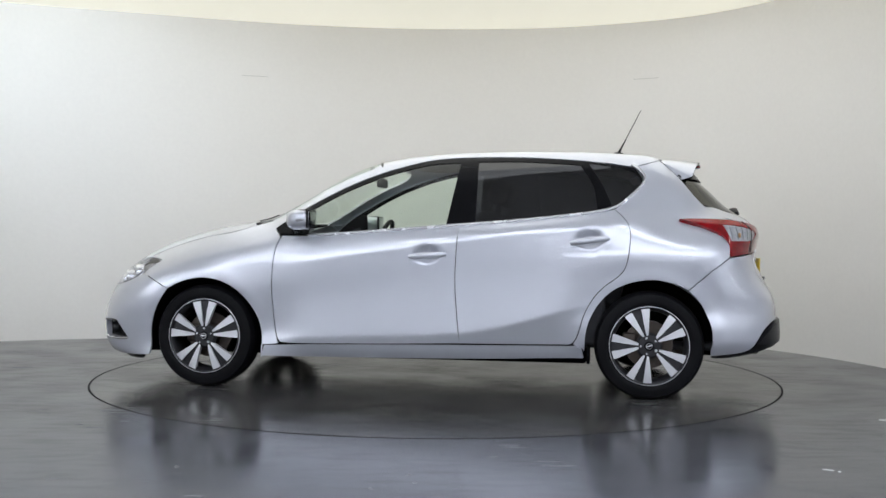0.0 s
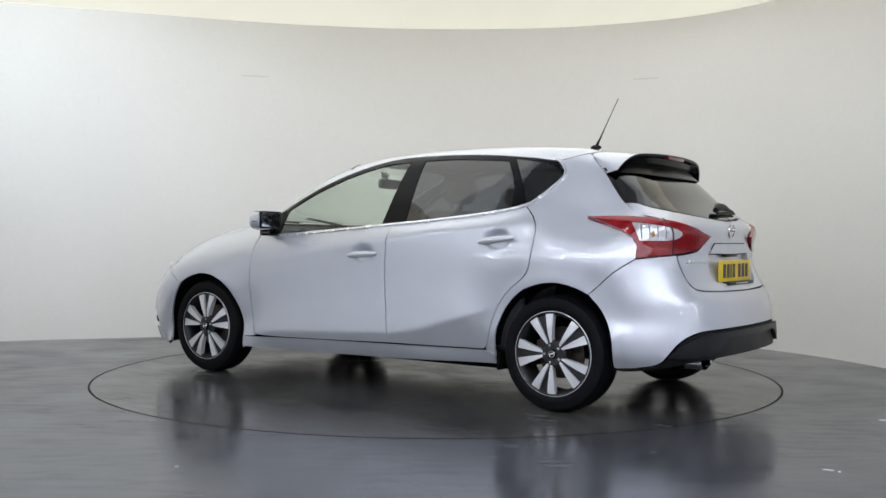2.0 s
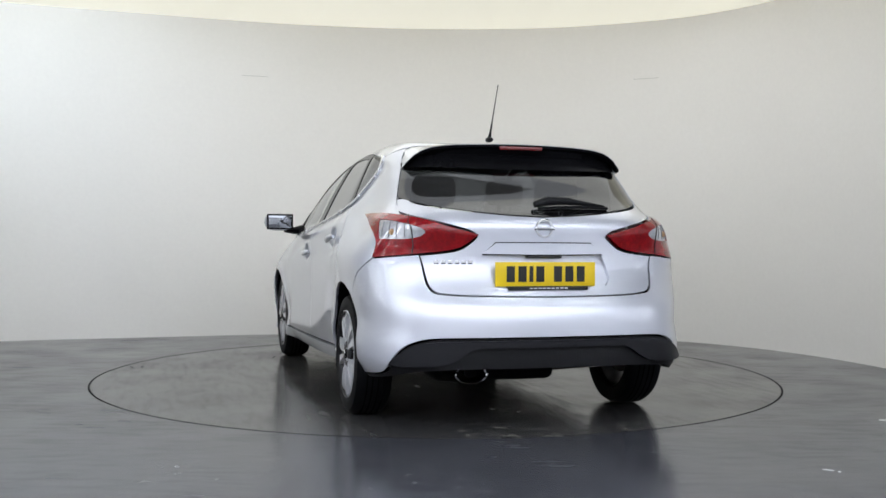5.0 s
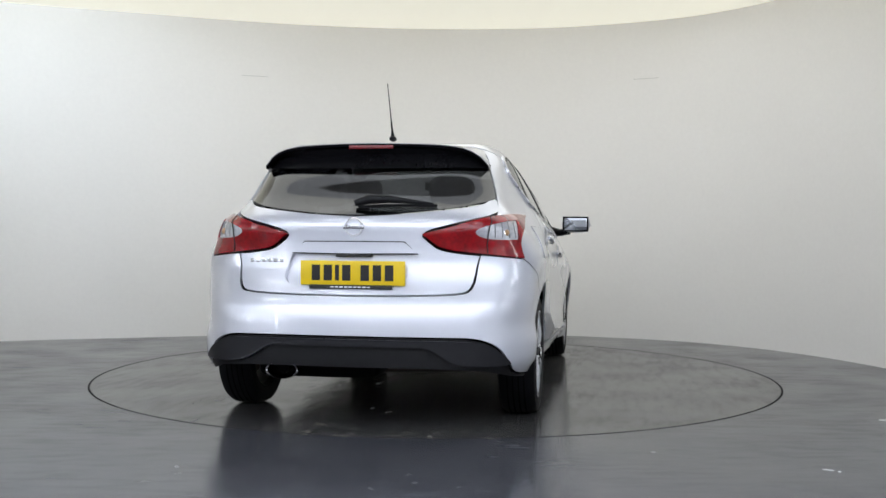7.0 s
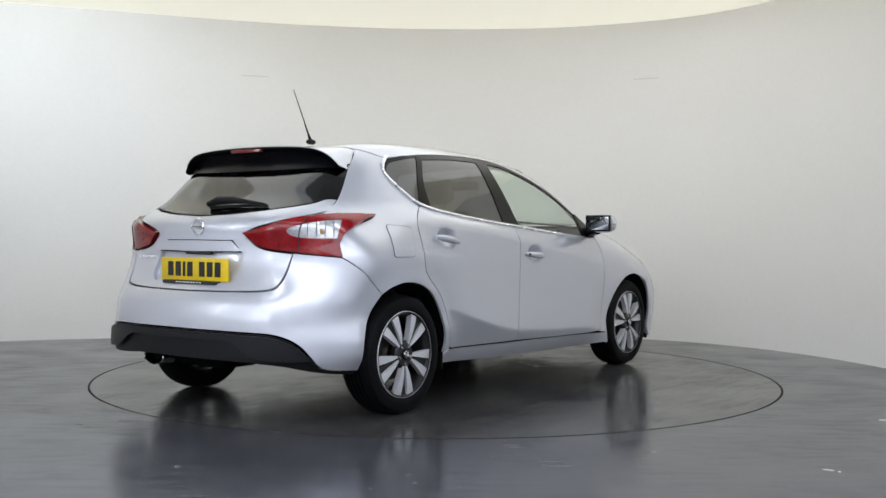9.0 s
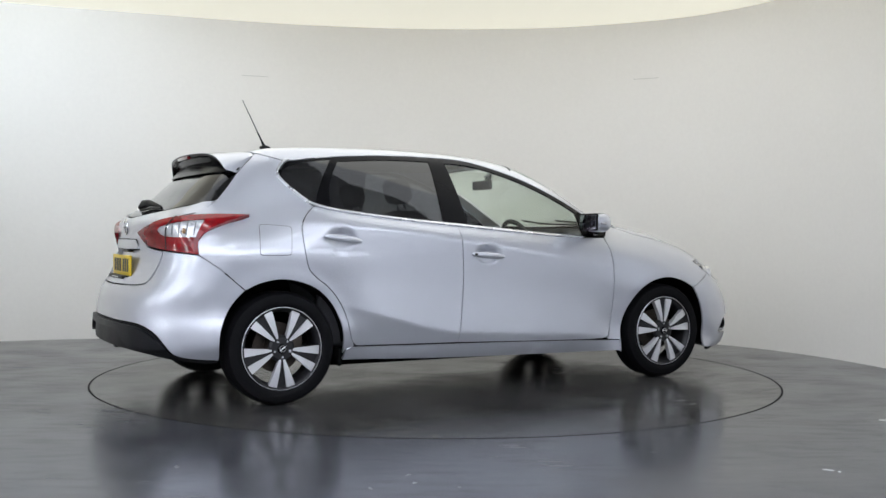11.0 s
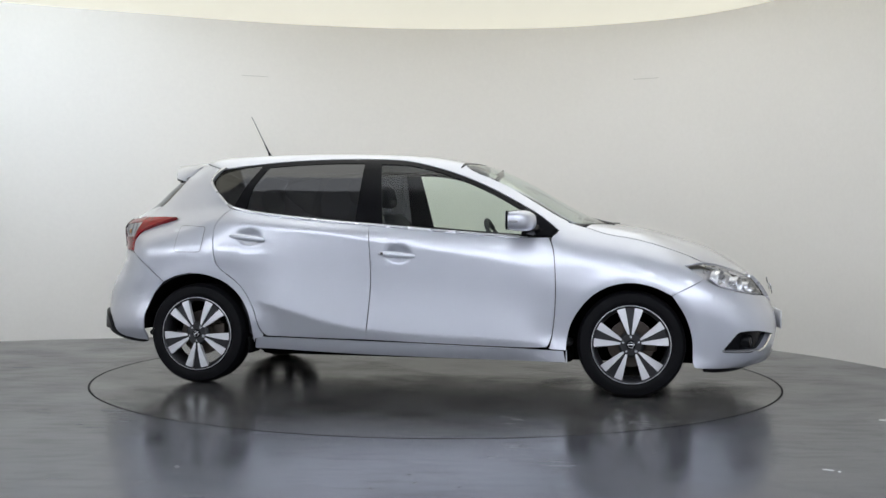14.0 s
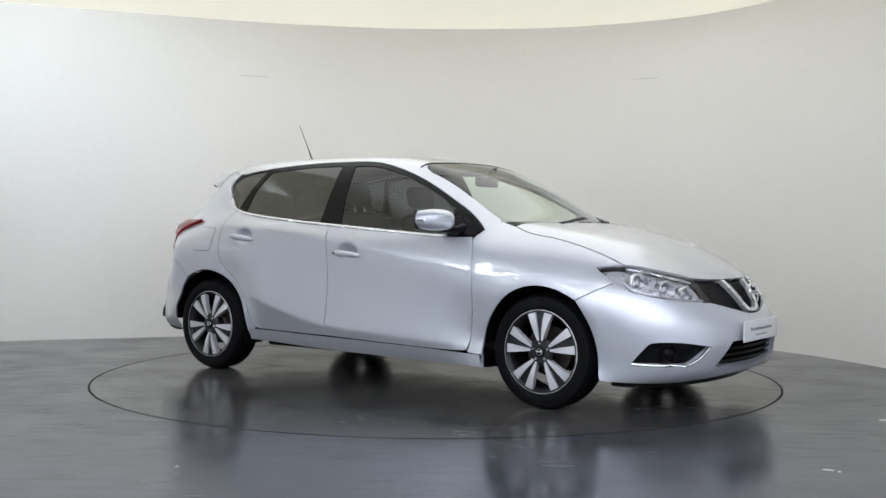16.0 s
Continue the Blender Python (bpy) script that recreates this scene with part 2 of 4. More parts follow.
FLOOR_PAINT = floor_material("grey_floor_paint", (0.056, 0.058, 0.067), 0.18)
# worn disc paint, its base darkened to deepen the shade under the car
DISC_PAINT = floor_material("grey_disc_paint", (0.050, 0.049, 0.049), 0.17, 1.0)
GAP = material("dark_gap", (0.008, 0.008, 0.008), 0.9)
WALL_TOP = 2.95
DISC_R = 2.246

bm = bmesh.new()
rings = []
for r in (DISC_R + 0.009, 2.6, 3.2, 4.2, 6.0, 9.0, 13.0):
    rings.append([bm.verts.new((r * math.cos(2 * math.pi * k / 192), r * math.sin(2 * math.pi * k / 192), 0)) for k in range(192)])
for a, b in zip(rings, rings[1:]):
    for k in range(192):
        bm.faces.new((a[k], b[k], b[(k + 1) % 192], a[(k + 1) % 192]))
floor = tagged(part("floor", bm, FLOOR_PAINT, sharp=40), "glossy dark grey painted concrete floor", "floor", kind="structure")

bm = bmesh.new()
for k in range(192):
    a, b = 2 * math.pi * k / 192, 2 * math.pi * (k + 1) / 192
    section = [(DISC_R - 0.03, -0.03), (DISC_R + 0.009, -0.03), (DISC_R + 0.009, -0.001)]
    for (r0, z0), (r1, z1) in zip(section, section[1:]):
        bm.faces.new([bm.verts.new((r * math.cos(t), r * math.sin(t), z)) for r, z, t in ((r0, z0, a), (r1, z1, a), (r1, z1, b), (r0, z0, b))])
bmesh.ops.remove_doubles(bm, verts=bm.verts, dist=1e-5)
tagged(part("trim", bm, GAP), "dark gap under the turntable's rim", "floor", kind="structure")

bm = bmesh.new()
rings = [[bm.verts.new((r * math.cos(2 * math.pi * k / 192), r * math.sin(2 * math.pi * k / 192), z)) for k in range(192)] for r, z in ((0.3, 0), (1.0, 0), (1.8, 0), (DISC_R, 0), (DISC_R, -0.025))]
centre = bm.verts.new((0, 0, 0))
for k in range(192):
    bm.faces.new((centre, rings[0][k], rings[0][(k + 1) % 192]))
for a, b in zip(rings, rings[1:]):
    for k in range(192):
        bm.faces.new((a[k], b[k], b[(k + 1) % 192], a[(k + 1) % 192]))
turntable = tagged(part("turntable", bm, DISC_PAINT, smooth=False), "round grey painted turntable set flush in the floor", "turntable")
bm = bmesh.new()
for k in range(192):
    a, b = 2 * math.pi * k / 192, 2 * math.pi * (k + 1) / 192
    section = [(DISC_R - 0.005, 0.0005), (DISC_R - 0.004, 0.0016), (DISC_R - 0.001, 0.0016), (DISC_R, 0.0005)]
    for (r0, z0), (r1, z1) in zip(section, section[1:]):
        bm.faces.new([bm.verts.new((r * math.cos(t), r * math.sin(t), z)) for r, z, t in ((r0, z0, a), (r1, z1, a), (r1, z1, b), (r0, z0, b))])
bmesh.ops.remove_doubles(bm, verts=bm.verts, dist=1e-5)
part("rim_seal", bm, PLASTIC, turntable, "thin dark rubber seal")


def smooth_path(pts, n=10):
    out = []
    for i in range(len(pts) - 1):
        a, b, c, d = (Vector(pts[min(max(k, 0), len(pts) - 1)]) for k in (i - 1, i, i + 1, i + 2))
        for k in range(n):
            u = k / n
            out.append(0.5 * (2 * b + (c - a) * u + (2 * a - 5 * b + 4 * c - d) * u * u + (3 * b - a - 3 * c + d) * u ** 3))
    return out + [Vector(pts[-1])]


# the curved backdrop wall, and the plain walls that close the hall behind the camera
base = smooth_path([(-5.6, 0.9), (-3.81, 1.89), (-2.69, 2.31), (-1.73, 2.64), (-0.9, 2.83), (0.0, 2.90), (0.9, 2.83), (1.6, 2.62), (2.21, 2.30), (2.62, 1.90), (2.94, 1.40), (3.17, 0.85), (3.32, 0.2), (3.4, -0.8)])


# for the unseen hall walls, white enough to bounce light onto the car's sides
DULL_PAINT = material("plain_white_wall_paint", (0.78, 0.78, 0.78), 0.8, vary=0.05, scale=0.8, fine=30)


def wall(name, line, thick, height, label, paint=WALL_PAINT):
    bm = bmesh.new()
    cols = []
    for i, q in enumerate(line):
        way = (line[min(i + 1, len(line) - 1)] - line[max(i - 1, 0)]).normalized()
        out = Vector((-way.y, way.x)) * thick
        cols.append([bm.verts.new((q.x, q.y, 0)), bm.verts.new((q.x, q.y, height)), bm.verts.new((q.x + out.x, q.y + out.y, height)), bm.verts.new((q.x + out.x, q.y + out.y, 0))])
    for a, b in zip(cols, cols[1:]):
        for k in range(4):
            bm.faces.new((a[k], a[(k + 1) % 4], b[(k + 1) % 4], b[k]))
    bm.faces.new(cols[0])
    bm.faces.new(cols[-1][::-1])
    bmesh.ops.recalc_face_normals(bm, faces=bm.faces)
    return tagged(part(name, bm, paint, sharp=40), label, "wall", kind="structure")


wall("wall_north", base, 0.12, WALL_TOP, "smooth curved cream painted studio wall")
wall("wall_west", [Vector((-5.6, -9.5)), Vector((-5.6, 0.9))], 0.12, WALL_TOP, "plain white side wall of the hall", DULL_PAINT)
wall("wall_east", [Vector((5.6, -0.8)), Vector((5.6, -9.5))], 0.12, WALL_TOP, "plain white side wall of the hall", DULL_PAINT)
wall("wall_east_return", [Vector((3.4, -0.8)), Vector((5.6, -0.8))], 0.12, WALL_TOP, "plain white return wall of the hall", DULL_PAINT)
wall("wall_south", [Vector((5.6, -9.5)), Vector((-5.6, -9.5))], 0.12, WALL_TOP, "plain white end wall of the hall", DULL_PAINT)
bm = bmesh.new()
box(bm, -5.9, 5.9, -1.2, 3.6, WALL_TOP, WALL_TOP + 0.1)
tagged(part("ceiling", bm, CEILING_ADDED_GLOW), "cream ceiling with a glow added for unseen lights", "ceiling", kind="structure")
bm = bmesh.new()
box(bm, -5.9, 5.9, -9.8, -1.2, WALL_TOP, WALL_TOP + 0.1)
tagged(part("ceiling_front", bm, CEILING_DULL), "plain white ceiling over the hall", "ceiling", kind="structure")


# tube lights: a row under the ceiling and a row on the hall's end wall behind the camera
TUBE_GLOW = material("tube_glow", (0.9, 0.9, 0.9), 0.4, emit=(0.86, 0.93, 1.0, 26.0))
FITTING = material("white_fitting", (0.8, 0.8, 0.8), 0.4, vary=0.03)
light = tagged(new("tube_light"), "slim white tube light, lit", "light", group="tube lights")
bm = bmesh.new()
box(bm, -0.40, 0.40, -0.05, 0.05, 0.0, 0.05, 0.008)
part("body", bm, FITTING, light)
bm = bmesh.new()
tube(bm, [(-0.36, 0, -0.02), (0.36, 0, -0.02)], 0.022, 12)
part("tube", bm, TUBE_GLOW, light, "glowing tube")
spots = [pose(x, -3.1, WALL_TOP - 0.05) for x in (-2.7, -1.35, 0.0, 1.35, 2.7)]
spots += [pose(x, -9.45, z, -90) for x in (-3.0, -1.5, 0.0, 1.5, 3.0) for z in (1.75, 2.5)]
# the side-wall tubes are unseen, added to brighten the car's flanks
spots += [pose(s * 5.55, y, z, 0, s * 90, 90) for s in (-1, 1) for y in (-7.0, -5.0, -3.0) for z in (1.6, 2.4)]
light.matrix_basis = spots[0]
for m in spots[1:]:
    copy_thing(light, m)

# two thin grey scuffs high on the curved wall
SCUFF = material("grey_scuff", (0.66, 0.65, 0.61), 0.8, vary=0.15, scale=20)
for x, z in ((-1.70, 2.44), (1.90, 2.42)):
    i = min(range(1, len(base) - 1), key=lambda k: abs(base[k].x - x))
    way = (base[i + 1] - base[i - 1]).normalized()
    bm = bmesh.new()
    box(bm, -0.12, 0.12, -0.004, 0.002, -0.003, 0.003, 0.0015, pose(base[i].x, base[i].y, z, 0, 0, math.degrees(math.atan2(way.y, way.x))))
    tagged(part("trim", bm, SCUFF), "thin grey scuff on the cream wall", "wall mark", kind="structure")

# chips in the floor's paint and faint scuffs on the wall
CHIP = material("pale_chip", (0.55, 0.55, 0.53), 0.6)
for x, y, sx, sy, turn in ((2.33, -1.69, 0.05, 0.035, 20), (1.595, -2.838, 0.035, 0.012, -25), (1.63, -2.87, 0.016, 0.008, 30)):
    bm = bmesh.new()
    outline = [(sx * (0.5 + 0.12 * math.sin(5 * a)) * math.cos(a), sy * (0.5 + 0.15 * math.cos(3 * a)) * math.sin(a)) for a in (2 * math.pi * k / 18 for k in range(18))]
    top = [bm.verts.new((u, v, 0.0025)) for u, v in outline]
    low = [bm.verts.new((u * 1.1, v * 1.1, 0.0)) for u, v in outline]
    bm.faces.new(top)
    for k in range(18):
        bm.faces.new((low[k], low[(k + 1) % 18], top[(k + 1) % 18], top[k]))
    ob = tagged(part("paint_flake", bm, CHIP), "small pale flake of paint lying on the floor", "debris", group="paint flakes")
    ob.matrix_basis = pose(x, y, 0.0, 0, 0, turn)


# ---- the car's body as one smooth solid: x ahead, y to the car's left, z up, from the middle of the wheelbase ----
def curve(*knots):
    """A smooth curve without overshoot through (x, y) knots (monotone cubic)."""
    xs, ys = np.array([k[0] for k in knots], float), np.array([k[1] for k in knots], float)
    h, d = np.diff(xs), np.diff(ys) / np.diff(xs)
    m = np.zeros(len(xs))
    m[0], m[-1] = d[0], d[-1]
    for i in range(1, len(xs) - 1):
        if d[i - 1] * d[i] > 0:
            w1, w2 = 2 * h[i] + h[i - 1], h[i] + 2 * h[i - 1]
            m[i] = (w1 + w2) / (w1 / d[i - 1] + w2 / d[i])

    def value(x):
        x = np.clip(x, xs[0], xs[-1])
        i = np.clip(np.searchsorted(xs, x) - 1, 0, len(xs) - 2)
        u = (x - xs[i]) / h[i]
        return (ys[i] * (1 + 2 * u) * (1 - u) ** 2 + h[i] * m[i] * u * (1 - u) ** 2
                + ys[i + 1] * u * u * (3 - 2 * u) + h[i] * m[i + 1] * u * u * (u - 1))
    return value


PLAN = curve((-2.4, 0.70), (-2.0, 0.80), (-1.7, 0.874), (-1.35, 0.885), (-0.9, 0.872), (0, 0.868), (0.9, 0.872), (1.35, 0.882), (1.7, 0.868), (2.0, 0.82), (2.4, 0.70))
PLAN_UP = curve((-2.2, 0.65), (-1.65, 0.745), (-1.3, 0.812), (-0.9, 0.855), (0, 0.868), (0.9, 0.862), (1.3, 0.86), (1.7, 0.84), (2.2, 0.76))
BELT = curve((-2.2, 1.08), (-1.5, 1.10), (-1.15, 1.105), (-1.0, 1.078), (-0.55, 1.03), (-0.21, 1.005), (0.13, 0.977), (0.68, 0.94), (1.1, 0.93), (1.5, 0.88), (1.8, 0.81), (2.2, 0.72))
FLANK = curve((-1.0, -0.14), (-0.82, -0.05), (-0.75, -0.014), (-0.68, -0.012), (-0.57, -0.03), (-0.42, -0.014), (-0.28, 0), (-0.17, -0.002), (-0.10, -0.012),
              (-0.03, -0.036), (0.0, -0.05), (0.06, -0.079), (0.2, -0.148), (0.36, -0.244), (0.5, -0.36))
SPINE = curve((-2.4, 1.31), (-1.866, 1.385), (-1.49, 1.430), (-1.17, 1.462), (-0.8, 1.480), (-0.5, 1.485), (-0.24, 1.481), (0.13, 1.460), (0.32, 1.430), (0.42, 1.406), (0.54, 1.364),
              (0.73, 1.268), (0.92, 1.158), (1.08, 1.075), (1.17, 1.046), (1.29, 1.030), (1.47, 0.998), (1.65, 0.948), (1.83, 0.886), (2.01, 0.800), (2.12, 0.728), (2.25, 0.62), (2.5, 0.4))
NOSE = curve((0.10, 2.02), (0.16, 2.12), (0.21, 2.215), (0.30, 2.25), (0.39, 2.26), (0.49, 2.255), (0.56, 2.24), (0.64, 2.222), (0.72, 2.18), (0.85, 2.05), (1.0, 1.9))
TAIL = curve((0.10, -2.02), (0.20, -2.09), (0.26, -2.14), (0.33, -2.16), (0.42, -2.155), (0.52, -2.148), (0.60, -2.130), (0.66, -2.095), (0.73, -2.055), (0.82, -2.024), (0.92, -2.020),
             (0.99, -2.022), (1.045, -1.985), (1.08, -1.93), (1.14, -1.845), (1.22, -1.765), (1.32, -1.67), (1.42, -1.58), (1.6, -1.42))


def smax(a, b, k):
    return np.maximum(a, b) + np.maximum(k - np.abs(a - b), 0) ** 2 / (4 * k)


def step(x, a, b):
    u = np.clip((x - a) / (b - a), 0, 1)
    return u * u * (3 - 2 * u)


CREASE = curve((-1.8, 1.03), (-1.3, 1.015), (-1.0, 0.990), (-0.56, 0.962), (-0.24, 0.915), (0.13, 0.866), (0.48, 0.815), (0.75, 0.770), (1.2, 0.72))
TUCK = curve((-1.2, 0.56), (-0.95, 0.53), (-0.75, 0.475), (-0.58, 0.43), (-0.41, 0.388), (-0.24, 0.362), (0.13, 0.340), (0.65, 0.318), (1.0, 0.30))
GRIPS = ((-0.045, 0.838), (-1.0, 0.932))


def solid(p):
    """Below 0 inside the body."""
    x, y, z = p[:, 0], np.abs(p[:, 1]), p[:, 2]
    belt, crease, tuck = BELT(x), CREASE(x), TUCK(x)
    d = z - belt
    up = step(d, -0.28, 0.02)
    plain = FLANK(d)
    # the doors: a shoulder over the crease, a hollow under it, and a tuck along the bottom
    over = np.clip((z - crease) / np.maximum(belt - crease, 0.03), 0, 1)
    hollow = np.clip((crease - z) / (crease - tuck), 0, 1)
    door = -0.05 * (0.45 * over + 0.55 * over ** 2) - 0.008 * np.sin(math.pi * hollow) ** 1.3 - 0.34 * np.maximum(tuck - z, 0) - 0.30 * np.maximum(0.25 - z, 0)
    door = np.where(d > 0, plain, door)
    w = step(x, -1.55, -0.95) * (1 - step(x, 0.65, 1.0))
    w = w * np.where(z < crease - 0.15, step(x, -1.12, -0.75), 1)
    side = y - (PLAN(x) * (1 - up) + PLAN_UP(x) * up + plain * (1 - w) + door * w)
    for gx, gz in GRIPS:
        side = side + 0.040 * np.exp(-(((x - gx) / 0.066) ** 2 + ((z - gz) / 0.043) ** 2) ** 2)
    # lips of the wheel arches stand a little proud
    for ax in (-1.35, 1.35):
        r = np.hypot(x - ax, z - 0.305)
        side = side - 0.007 * np.exp(-((r - 0.40) / 0.045) ** 2) * step(z, 0.25, 0.4)
    top = z - (SPINE(x + 0.34 * y * y) - 0.05 * y * y)
    nose = x - (NOSE(z) - 0.26 * y ** 2 - 0.22 * y ** 4)
    tail = TAIL(z) + 0.13 * y ** 2 + 0.20 * y ** 4 - x
    f = smax(side, top * 0.9, 0.10 + 0.10 * step(x, 0.6, 1.2))
    f = smax(f, nose, 0.22)
    return smax(f, tail, 0.20)


def frame_rays(kind, u, v):
    """Start points outside the body and directions inward for a panel drawn in (u, v)."""
    o, d = np.zeros((len(u), 3)), np.zeros((len(u), 3))
    if kind == "side":      # u = x, v = z
        o[:, 0], o[:, 1], o[:, 2] = u, 1.15, v
        d[:, 1] = -1
    elif kind == "top":     # u = x, v = y
        o[:, 0], o[:, 1], o[:, 2] = u, v, 1.8
        d[:, 2] = -1
    elif kind in ("nose", "tail"):   # u = degrees round an upright axis from dead ahead or dead astern, v = z
        s = 1 if kind == "nose" else -1
        a = np.radians(u)
        d[:, 0], d[:, 1] = -s * np.cos(a), -np.sin(a)
        o[:, 0], o[:, 2] = s * AXIS, v
        o -= d * 1.6
    return o, d


AXIS = 1.2


def project(kind, p):
    if kind == "side":
        return p[0], p[2]
    if kind == "top":
        return p[0], p[1]
    s = 1 if kind == "nose" else -1
    return math.degrees(math.atan2(p[1], s * (p[0] - s * AXIS))), p[2]


def cast(o, d, far=1.6):
    """The first crossing of the body along each ray."""
    n = 40
    lo, hi, found = np.zeros(len(o)), np.full(len(o), far), np.zeros(len(o), bool)
    for k in range(1, n + 1):
        t = far * k / n
        hit = (solid(o + d * t) < 0) & ~found
        lo[hit], hi[hit] = far * (k - 1) / n, t
        found |= hit
    lo[~found] = far * 0.5
    hi[~found] = far * 0.5
    for _ in range(17):
        mid = (lo + hi) / 2
        ins = solid(o + d * mid[:, None]) < 0
        hi, lo = np.where(ins, mid, hi), np.where(ins, lo, mid)
    return o + d * ((lo + hi) / 2)[:, None]


def normals(p):
    e = 2e-3
    g = np.stack([solid(p + np.eye(3)[i] * e) - solid(p - np.eye(3)[i] * e) for i in range(3)], -1)
    return g / np.linalg.norm(g, axis=1)[:, None]


def on_body(kind, pts, lift=0.0):
    u, v = np.array([q[0] for q in pts], float), np.array([q[1] for q in pts], float)
    p = cast(*frame_rays(kind, u, v))
    return p + normals(p) * lift


def rounded(pts, turns=2, closed=True):
    """Corner cutting; a point given as (u, v, 1) stays sharp."""
    pts = [(q[0], q[1], len(q) > 2) for q in pts]
    for _ in range(turns):
        out = []
        n = len(pts)
        for i, q in enumerate(pts):
            if q[2] or (not closed and i in (0, n - 1)):
                out.append(q)
                continue
            a, b = pts[i - 1], pts[(i + 1) % n]
            out.append((q[0] * 0.75 + a[0] * 0.25, q[1] * 0.75 + a[1] * 0.25, False))
            out.append((q[0] * 0.75 + b[0] * 0.25, q[1] * 0.75 + b[1] * 0.25, False))
        pts = out
    return [(q[0], q[1]) for q in pts]


def follow(kind, pts, other, n=6):
    """The same line on the body drawn in another frame, with fixed points."""
    fine = []
    for a, b in zip(pts, pts[1:]):
        fine += [(a[0] + (b[0] - a[0]) * k / n, a[1] + (b[1] - a[1]) * k / n) for k in range(n)]
    fine.append(pts[-1][:2])
    return [(*project(other, q), 1) for q in on_body(kind, fine)]


# ---- the car ----
car = tagged(new("hatchback_car"), "silver five-door hatchback with dark rear glass on a turntable", "car")

# outlines on the car's left; side: (x, z), nose and tail: (degrees, z), top: (x, y)
ARCH_R = [(-1.35 + r * math.cos(radians(a)), 0.305 + r * math.sin(radians(a))) for a, r in ((-8, 0.372), (8, 0.372), (25, 0.378), (45, 0.388), (65, 0.396), (90, 0.398), (110, 0.398), (123, 0.398))]
ARCH_R_END = [(-1.35 + r * math.cos(radians(a)), 0.305 + r * math.sin(radians(a))) for a, r in ((123, 0.398), (140, 0.388), (158, 0.372), (178, 0.348), (186, 0.345))]
ARCH_F = [(1.35 + r * math.cos(radians(a)), 0.305 + r * math.sin(radians(a))) for a, r in ((53, 0.372), (70, 0.374), (90, 0.376), (110, 0.376), (130, 0.374), (155, 0.374), (175, 0.376), (197, 0.392))]
ARCH_F_END = [(1.35 + r * math.cos(radians(a)), 0.305 + r * math.sin(radians(a))) for a, r in ((-18, 0.37), (-6, 0.352), (10, 0.35), (30, 0.358), (53, 0.372))]
SEAM_B = [(-0.236, 1.004, 1), (-0.222, 0.865), (-0.213, 0.66), (-0.230, 0.455), (-0.245, 0.303, 1)]
DOOR_F = [(0.70, BELT(0.70) - 0.002, 1), (0.2, BELT(0.2) - 0.002), *SEAM_B, (0.3, 0.289), (0.83, 0.280), (0.882, 0.300), (0.905, 0.463), (0.912, 0.668), (0.897, 0.870), (0.862, 0.940, 1)]
REAR_EDGE = [(-1.145, 1.106, 1), (-1.200, 1.06), (-1.238, 1.00), (-1.239, 0.925), (-1.222, 0.79), (-1.19, 0.725), (-1.06, 0.636), (-0.974, 0.50), (-0.940, 0.36), (-0.905, 0.310), (-0.86, 0.306)]
DOOR_R = [*[(q[0], q[1], 1) for q in SEAM_B[:1]], *SEAM_B[1:4], (-0.245, 0.303, 1), *REAR_EDGE[::-1], (-1.0, BELT(-1.0) - 0.002), (-0.55, BELT(-0.55) - 0.002)]
SILL = [(-0.90, 0.303), (-0.86, 0.302), (0.0, 0.294), (0.83, 0.276), (0.96, 0.272, 1), (0.972, 0.202, 1), (0.14, 0.206), (-0.55, 0.218), (-0.975, 0.232, 1), (-0.965, 0.29, 1), (-0.935, 0.306)]
TOP_LINE = rounded([(0.925, 0.978), (0.80, 1.077), (0.659, 1.156), (0.484, 1.247), (0.309, 1.321), (0.131, 1.378), (-0.047, 1.420), (-0.225, 1.431), (-0.58, 1.430), (-0.93, 1.407), (-1.263, 1.362, 1), (-1.34, 1.385, 1), (-1.415, 1.408)], 2, False)
SPLIT = TOP_LINE.index((-1.263, 1.362))
SEAM_TOP = [(*q, 1) for q in TOP_LINE[SPLIT:]]
SEAM_TAIL = [(-1.415, 1.408, 1), (-1.487, 1.340), (-1.533, 1.295), (-1.583, 1.231), (-1.64, 1.160), (-1.70, 1.103), (-1.76, 1.065)]
LAMP_R = [(67.8, 1.040, 1), (56, 1.047), (44, 1.034), (32, 0.993), (22.4, 0.952, 1), (25, 0.915), (28.5, 0.874), (39.3, 0.854), (53.4, 0.832, 1), (52.6, 0.90), (54.5, 0.95), (60, 0.995)]
LAMP_R_SIDE = follow("tail", [(53.2, 0.830), (52.4, 0.90), (54.3, 0.953), (60, 1.000), (68.4, 1.040), (56, 1.050), (47.2, 1.044)], "side", 3)
CORNER_R = [(LAMP_R_SIDE[0][0], LAMP_R_SIDE[0][1]), (-1.70, 0.755), (-1.567, 0.640)]
QUARTER = [*REAR_EDGE[:-1], (-0.93, 0.300, 1), (-0.966, 0.29, 1), *ARCH_R, *[(*q, 1) for q in CORNER_R[::-1]], *LAMP_R_SIDE[1:], *SEAM_TAIL[::-1][1:], *SEAM_TOP[::-1][1:], (-1.318, 1.300), (-1.325, 1.265), (-1.21, 1.155), (-1.16, 1.112)]
LAMP_F = [(59.4, 0.779, 1), (50.8, 0.794), (38.8, 0.764), (26.0, 0.718, 1), (23.4, 0.601, 1), (35.5, 0.611), (49, 0.649), (54.6, 0.703)]
LAMP_F_BACK = follow("nose", [(50.8, 0.796), (59.8, 0.781), (54.8, 0.701)], "side", 3)
CORNER_F = [(LAMP_F_BACK[-1][0], LAMP_F_BACK[-1][1]), (1.70, 0.668), (1.578, 0.606)]
